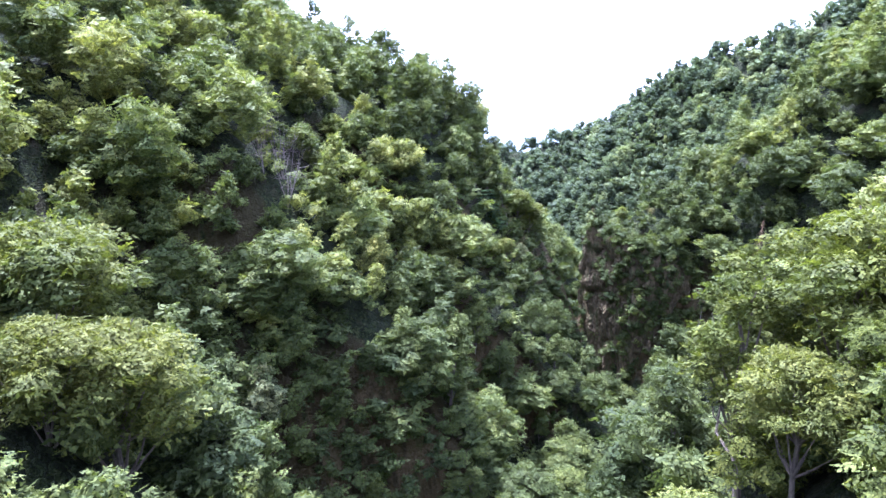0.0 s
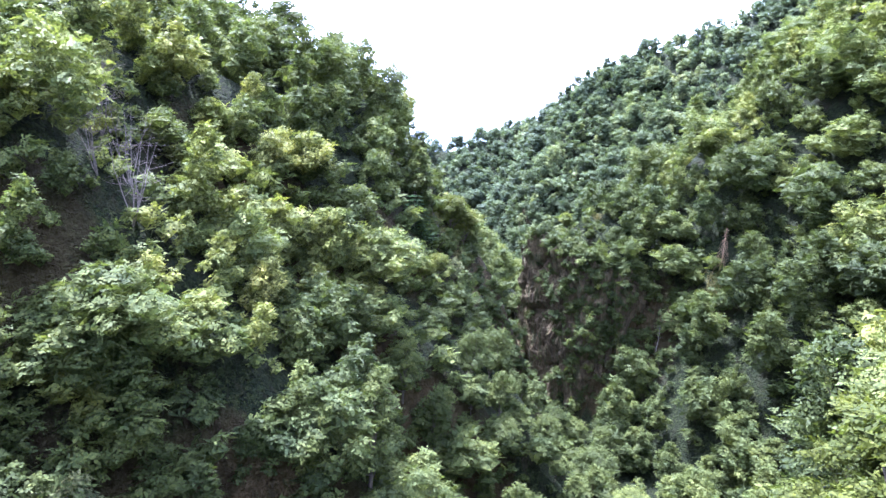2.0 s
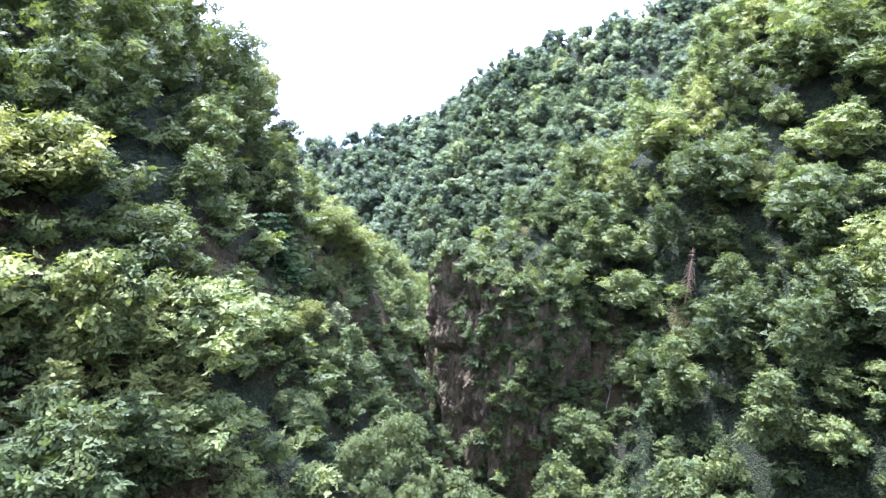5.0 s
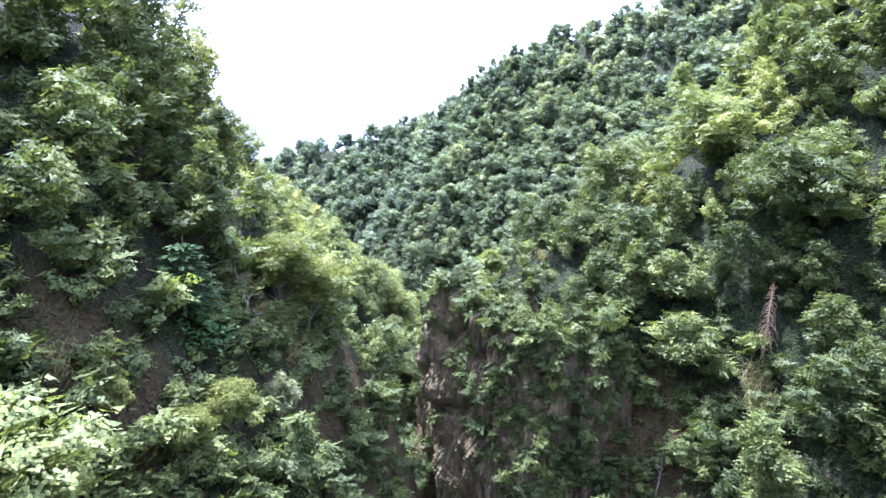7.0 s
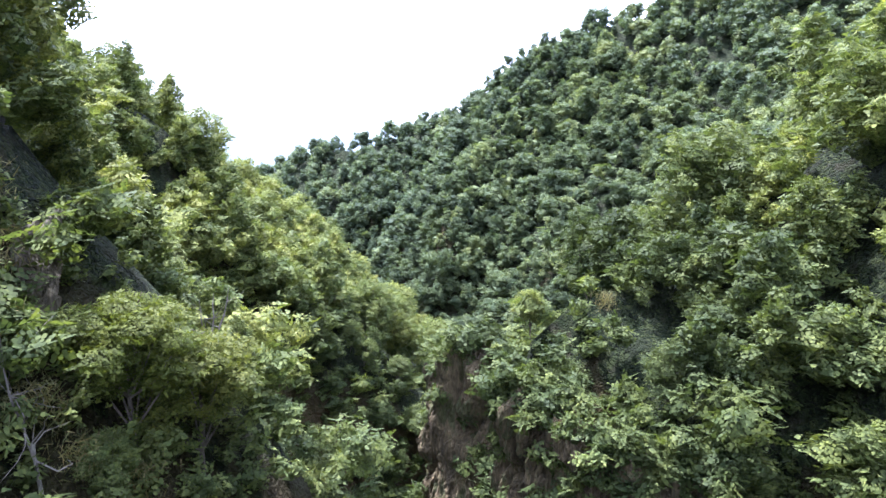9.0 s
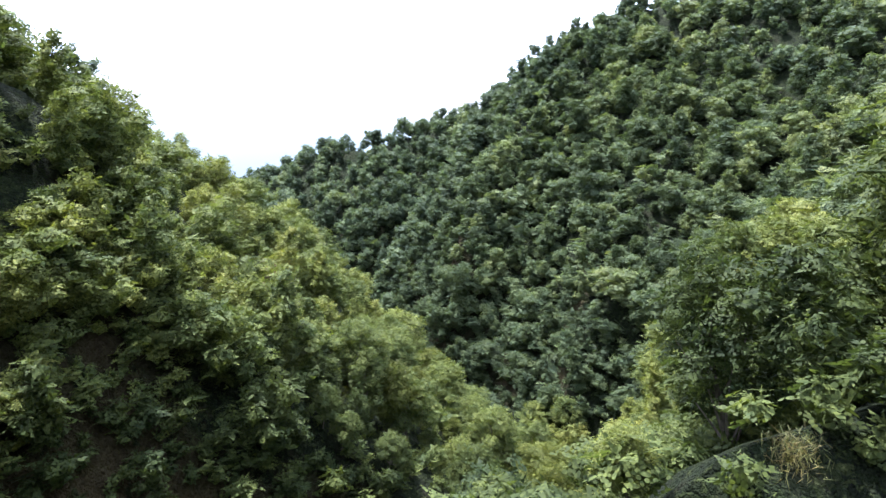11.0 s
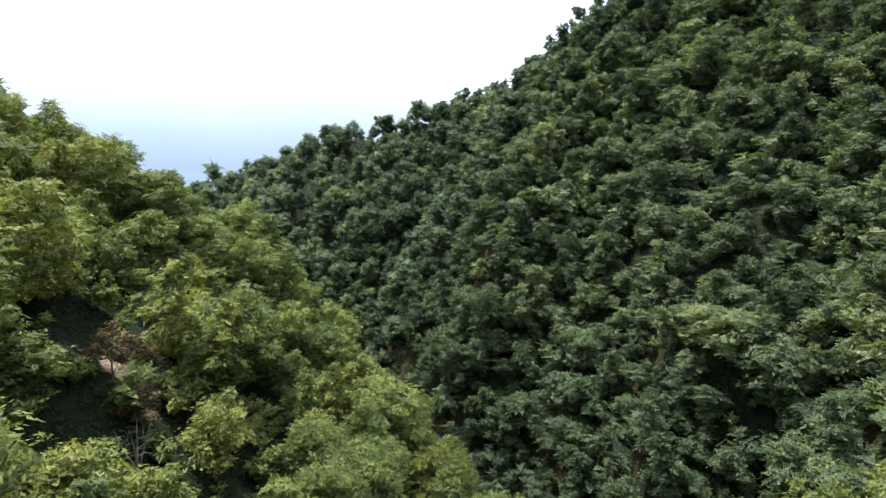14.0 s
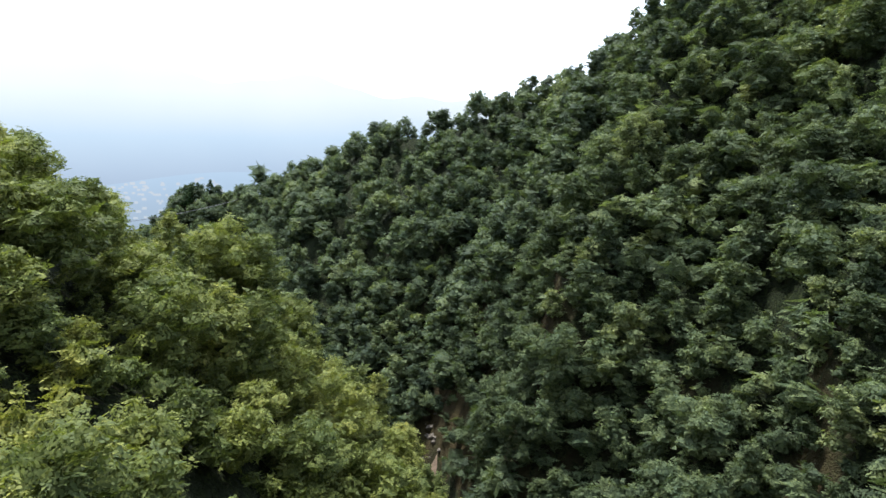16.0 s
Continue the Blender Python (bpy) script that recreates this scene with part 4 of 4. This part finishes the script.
dead_tree(9.2, 93.9, 5.2, 68, thick=0.014)
dead_tree(18.6, 166.5, 3.0, 62, 5, label="low bare bush with pale twisted twigs", name="bare_bush")
dead_tree(23.5, 159.0, 3.6, 63, 5, label="bare grey bush with tangled twigs", name="bare_bush")
dead_tree(37.6, 95.6, 4.0, 64)
dead_tree(12.6, 103.5, 3.2, 65, 3, label="small bare bush with pale branches", name="bare_bush")
for i, (x, y) in enumerate([(-15.8, 59.0), (-14.6, 61.0), (-16.6, 62.0), (-13.6, 58.2)]):
    dead_tree(x, y, 5.6, 70 + i, 5, 0.7, 0.008, "leafless grey-brown bush with upright stems among green trees", "bare_bush", 13, GREY_TWIGS)


# ---- dry grass hanging on ledges ----
def tuft(x, y, z, size, seed, label="hanging tuft of ochre dry grass on a ledge"):
    g = np.random.default_rng(seed)
    n = 700
    a = g.uniform(0, 6.28, n)
    base = np.stack([g.normal(scale=0.4, size=n), g.normal(scale=0.4, size=n), g.uniform(-0.9, 0.3, n)], axis=1) * size
    way = np.stack([np.cos(a) * 0.45, np.sin(a) * 0.45, g.uniform(-1.0, 0.55, n)], axis=1)
    way /= np.linalg.norm(way, axis=1)[:, None]
    ac = np.cross(way, g.normal(size=(n, 3)))
    ac /= np.linalg.norm(ac, axis=1)[:, None]
    ln = g.uniform(0.2, 0.55, n) * size
    leaf = sprays(base, way, ac, ln, ln * 0.05 + 0.008, np.zeros(n))
    me = with_tint(mesh_from("dry_grass", leaf.reshape(-1, 3), np.arange(n * 3), np.full(n, 3)), np.repeat(g.random(n), 3))
    me.materials.append(DRY)
    ob = new("dry_grass", me)
    ob.location = (x, y, z)
    return tagged(ob, label, "grass", "dry grass on the ledges")


def on_land(x, y, up=0.0):
    return float(land(np.array(float(x)), np.array(float(y)))) + up


for i, (x, y, size) in enumerate([(43.8, 92.6, 1.6), (44.2, 93.4, 1.5), (43.4, 92.2, 1.3), (11.4, 95.6, 1.3), (10.9, 96.4, 1.2), (12.0, 95.4, 1.0), (2.0, 81.6, 1.1), (3.0, 80.6, 1.0),
                                  (4.4, 81.4, 1.1), (9.6, 95.4, 1.0), (31.5, 106.5, 0.9), (28.8, 110.5, 0.9), (34.8, 111.2, 0.9), (7.4, 96.0, 1.2), (8.6, 95.4, 1.2), (6.8, 97.4, 1.2), (7.8, 94.8, 1.0), (6.2, 98.6, 1.1)]):
    tuft(x, y, on_land(x, y, 0.5), size, 200 + i)

# ---- conifers on the far knoll, and the cable that crosses there ----
conifer_mesh = tree_meshes(Kind(401, 12.0, 2.6, 5.4, 26, 900, 0.8, 5, point=0.85, low=-0.9, layered=0.5), CONIFER)
for i, (x, y, sc) in enumerate([(-52, 425, 0.85), (-49.5, 424, 0.95), (-47, 424.5, 0.8), (-41.5, 423, 0.75)]):
    stand_tree(x, y, on_land(x, y, -0.4), i * 1.3, sc, conifer_mesh, "dark green conifer standing on the far knoll", name="conifer_tree", group="conifers on the knoll")


def cable(a, b, sag):
    pts = [np.array(a) + (np.array(b) - np.array(a)) * t - np.array([0, 0, sag * 4 * t * (1 - t)]) for t in np.linspace(0, 1, 24)]
    v, f = limb(pts, [0.07] * 24, 5)
    me = bpy.data.meshes.new("power_cable")
    me.from_pydata([tuple(q) for q in v], [], f)
    me.materials.append(CABLE)
    return tagged(new("power_cable", me), "thin dark overhead cable strung across the gorge", "cable")


cable((-58, 330, 44), (-12, 345, 50.5), 1.5)

# ---- the creek ----
cy = np.linspace(150, 330, 140)
cx = np.interp(cy, CREEK_Y, CREEK_X) + 0.8 * fbm(cy, cy * 0, 9, 40)
cw = 1.9 + 0.9 * fbm(cy, cy * 0, 6, 41)
wv, wf = [], []
for i in range(len(cy)):
    for k in range(5):
        u = k / 4 * 2 - 1
        wv.append((cx[i] + u * cw[i], cy[i], float(creek_level(cy[i])) - 0.32 + 0.1 * float(value_noise(np.array(cx[i] + u * 3), np.array(cy[i] * 1.7), 9))))
    if i:
        wf += [((i - 1) * 5 + k, (i - 1) * 5 + k + 1, i * 5 + k + 1, i * 5 + k) for k in range(4)]
wm = bpy.data.meshes.new("water")
wm.from_pydata(wv, [], wf)
wm.materials.append(WATER)
tagged(new("water", wm), "narrow mountain creek foaming white between boulders", "water", kind="structure")


def boulder_mesh(seed):
    bm = bmesh.new()
    bmesh.ops.create_icosphere(bm, subdivisions=2, radius=1.0)
    for v in bm.verts:
        n = noise.noise(v.co * 1.3 + Vector((seed * 7.1, 0, 0)))
        v.co = v.co * (1 + 0.45 * n)
        v.co.z *= 0.7
    me = bpy.data.meshes.new("boulder")
    bm.to_mesh(me)
    bm.free()
    me.materials.append(BOULDER)
    return me


stones = [boulder_mesh(k) for k in range(5)]
g = np.random.default_rng(77)
for i in range(90):
    y = g.uniform(232, 272)
    x = float(np.interp(y, CREEK_Y, CREEK_X)) + g.normal() * 2.6
    ob = new("boulder", stones[i % 5])
    sc = 0.22 + 0.7 * g.random() ** 2
    ob.matrix_world = Matrix.Translation((x, y, on_land(x, y, 0.15 * sc))) @ Matrix.Rotation(g.uniform(0, 6), 4, "Z") @ Matrix.Scale(sc, 4)
    tagged(ob, "pale grey-brown boulder lying in the creek bed", "boulder", "boulders in the creek")

# ---- bushes rooted in the cracks of the cliff ----
cliff = bpy.data.objects["rock_cliff"]
g = np.random.default_rng(91)
rows = []
for k in g.integers(0, len(cliff.data.vertices), 1500):
    c = cliff.data.vertices[int(k)].co
    far_end = (int(k) % 220) / 220
    thick = 0.06 if far_end < 0.42 else 0.34 if c.z > 34 else 0.2
    if c.z > 20 and g.random() < thick:
        # most bushes take a dark tint that carries the shade on the cliff
        light = g.random() < 0.13
        rows.append((c.x - 0.1, c.y - 0.1, c.z - 0.5, g.uniform(0, 6), g.uniform(0.5, 1.0) if light else g.uniform(0.6, 1.35), int(g.integers(0, 6)), g.uniform(0.5, 0.85) if light else g.uniform(0.01, 0.2), 0, 0))
crest = [v.co for v in list(cliff.data.vertices)[220 * 158::11]]
rows += [(c.x + g.uniform(-0.3, 0.6), c.y, c.z - 0.35, g.uniform(0, 6), g.uniform(0.5, 1.15), int(g.integers(0, 6)), g.uniform(0.05, 0.5), 0, 0) for c in crest if g.random() < 0.6]
for rock in [o for o in bpy.data.objects if o.name.startswith("rock_outcrop")]:
    for k in g.integers(0, len(rock.data.vertices), 34):
        c = rock.data.vertices[int(k)].co
        rows.append((c.x, c.y, c.z - 0.5, g.uniform(0, 6), g.uniform(0.3, 0.75), int(g.integers(0, 6)), g.uniform(0.05, 0.6), 0, 0))
merge("cliff_bushes", rows, SHRUBS, LEAVES_WALL, "small green bushes rooted in the cracks of the cliff")


# ---- a fir among the broadleaf trees, withered bushes and a dead conifer ----
def fir_mesh(height, wide, tiers, seed):
    """Level boughs in tiers, shorter towards the top, each a flat drooping fan of needles, and a straight trunk."""
    g = np.random.default_rng(seed)
    leaf_sets, swells = [], []
    for k in range(tiers):
        h = 0.08 + 0.9 * k / tiers
        for q in range(10):
            a = q * 0.628 + k * 1.7 + g.uniform(-0.2, 0.2)
            reach = wide / 2 * (1 - h) ** 0.75 * g.uniform(0.8, 1.1) + 0.15
            way, side = np.array([math.cos(a), math.sin(a), 0.0]), np.array([-math.sin(a), math.cos(a), 0.0])
            n = 20
            t = np.sqrt(g.random(n))
            base = np.array([0, 0, h * height]) + way * (t * reach)[:, None] + side * (g.uniform(-0.32, 0.32, n) * t * reach)[:, None] + np.array([0, 0, 1.0]) * (0.18 * t - 0.42 * t * t)[:, None] * reach
            out = unit(way + side * g.normal(scale=0.55, size=n)[:, None] + np.array([0, 0, -0.12]))
            across = unit(np.cross(out, np.array([0, 0, 1.0]) + g.normal(scale=0.2, size=(n, 3))))
            ln = g.uniform(0.35, 0.7, n)
            leaf = sprays(base, out, across, ln, ln * 0.62, np.zeros(n))
            leaf[:, [0, 2]] = leaf[:, [2, 0]]
            leaf_sets.append(leaf)
            swells.append(np.repeat(unit(np.array([0, 0, 0.9]) + way * 0.6 + g.normal(scale=0.15, size=(n, 3)))[:, None], 3, axis=1))
    leaf, swell = np.concatenate(leaf_sets), np.concatenate(swells)
    cm = rounded(with_tint(mesh_from("crown", leaf.reshape(-1, 3), np.arange(len(leaf) * 3), np.full(len(leaf), 3)), np.zeros(len(leaf) * 3)), swell.reshape(-1, 3))
    cm.materials.append(CONIFER)
    v, f = limb([(0, 0, -1.0), (0.03, 0, height * 0.5), (0, 0.02, height)], [0.13, 0.08, 0.015], 7)
    tm = bpy.data.meshes.new("trunk")
    tm.from_pydata([tuple(q) for q in v], [], f)
    tm.materials.append(BARK)
    return cm, tm


stand_tree(6.0, 90.3, on_land(6.0, 90.3, -1.4), 0.7, 1.0, fir_mesh(5.6, 4.8, 12, 19), "dark green fir with level layered boughs on the slope", name="conifer_tree", group="", tint=0.6)
withered = tree_meshes(Kind(411, 3.6, 1.9, 1.5, 9, 700, 0.3, 6, airy=0.6, low=-0.5), BROWN)
for x, y, sc in ((16.2, 170.6, 1.0), (18.4, 168.4, 0.8), (17.6, 172.4, 0.7), (24.2, 160.4, 0.7)):
    stand_tree(x, y, on_land(x, y, -0.2), x, sc, withered, "withered reddish-brown bush among green trees", name="withered_bush", group="withered bushes")


def dead_conifer(x, y, height, seed):
    """A dead young conifer: a bare trunk, boughs that hang down it, a last rusty tip."""
    g = np.random.default_rng(seed)
    root = new("dead_conifer")
    root.matrix_world = Matrix.Translation((x, y, on_land(x, y, -0.6))) @ Matrix.Rotation(0.12, 4, "Y")
    tagged(root, "dead rust-brown young conifer with drooping bare boughs on the slope", "tree")

    def add(nm, pts, radii, mat):
        v, f = limb(pts, radii, 5)
        me = bpy.data.meshes.new(nm)
        me.from_pydata([tuple(q) for q in v], [], f)
        me.materials.append(mat)
        ob = new(nm, me)
        ob.parent = root
    add("trunk", [(0, 0, 0), (0.05, 0.02, height * 0.5), (0, 0, height)], [0.12, 0.08, 0.02], DRY_TWIGS)
    for k in range(90):
        h = 0.2 + 0.78 * (k / 90) ** 0.9
        a = k * 2.4 + g.uniform(-0.3, 0.3)
        way = np.array([math.cos(a), math.sin(a), 0.0])
        reach = (1.35 - 1.05 * h) * g.uniform(0.7, 1.2)
        p = np.array([0, 0, h * height])
        drop = g.uniform(0.6, 1.3) if h < 0.8 else g.uniform(-0.1, 0.3)
        add("branch", [p, p + way * reach * 0.45 + np.array([0, 0, -0.15 * drop]), p + way * reach * 0.8 + np.array([0, 0, -0.6 * drop]) * reach, p + way * reach * 0.9 + np.array([0, 0, -1.3 * drop]) * reach],
            [0.025, 0.02, 0.014, 0.006], DRY_TWIGS)


dead_conifer(44.7, 93.9, 6.2, 5)


# ---- slips of bare earth ----
def earth_slip(x, y, wide, long, seed):
    """A slump of bare soil lying on the slope, uneven at its edge."""
    n = 26
    verts, faces = [], []
    for j in range(n):
        for i in range(n):
            u, v = i / (n - 1) * 2 - 1, j / (n - 1) * 2 - 1
            px, py = x + u * wide / 2, y + v * long / 2
            edge = max(0.0, 1 - (u * u + v * v) * (1 + 0.8 * float(fbm(np.array(px), np.array(py), 1.5, seed))))
            verts.append((px, py, on_land(px, py) + 0.55 * math.sqrt(edge) - 0.25 + 0.25 * float(fbm(np.array(px), np.array(py), 0.8, seed + 1))))
    for j in range(n - 1):
        for i in range(n - 1):
            faces.append((j * n + i, j * n + i + 1, (j + 1) * n + i + 1, (j + 1) * n + i))
    me = bpy.data.meshes.new("earth_slip")
    me.from_pydata(verts, [], faces)
    me.materials.append(SOIL)
    return tagged(new("earth_slip", me), "slip of bare light-brown earth on the wooded slope", "soil", "earth slips")


earth_slip(1.4, 68.2, 4.2, 3.6, 3)
earth_slip(16.6, 172.4, 3.4, 4.0, 5)
earth_slip(37.2, 252.0, 4.5, 12.0, 7)
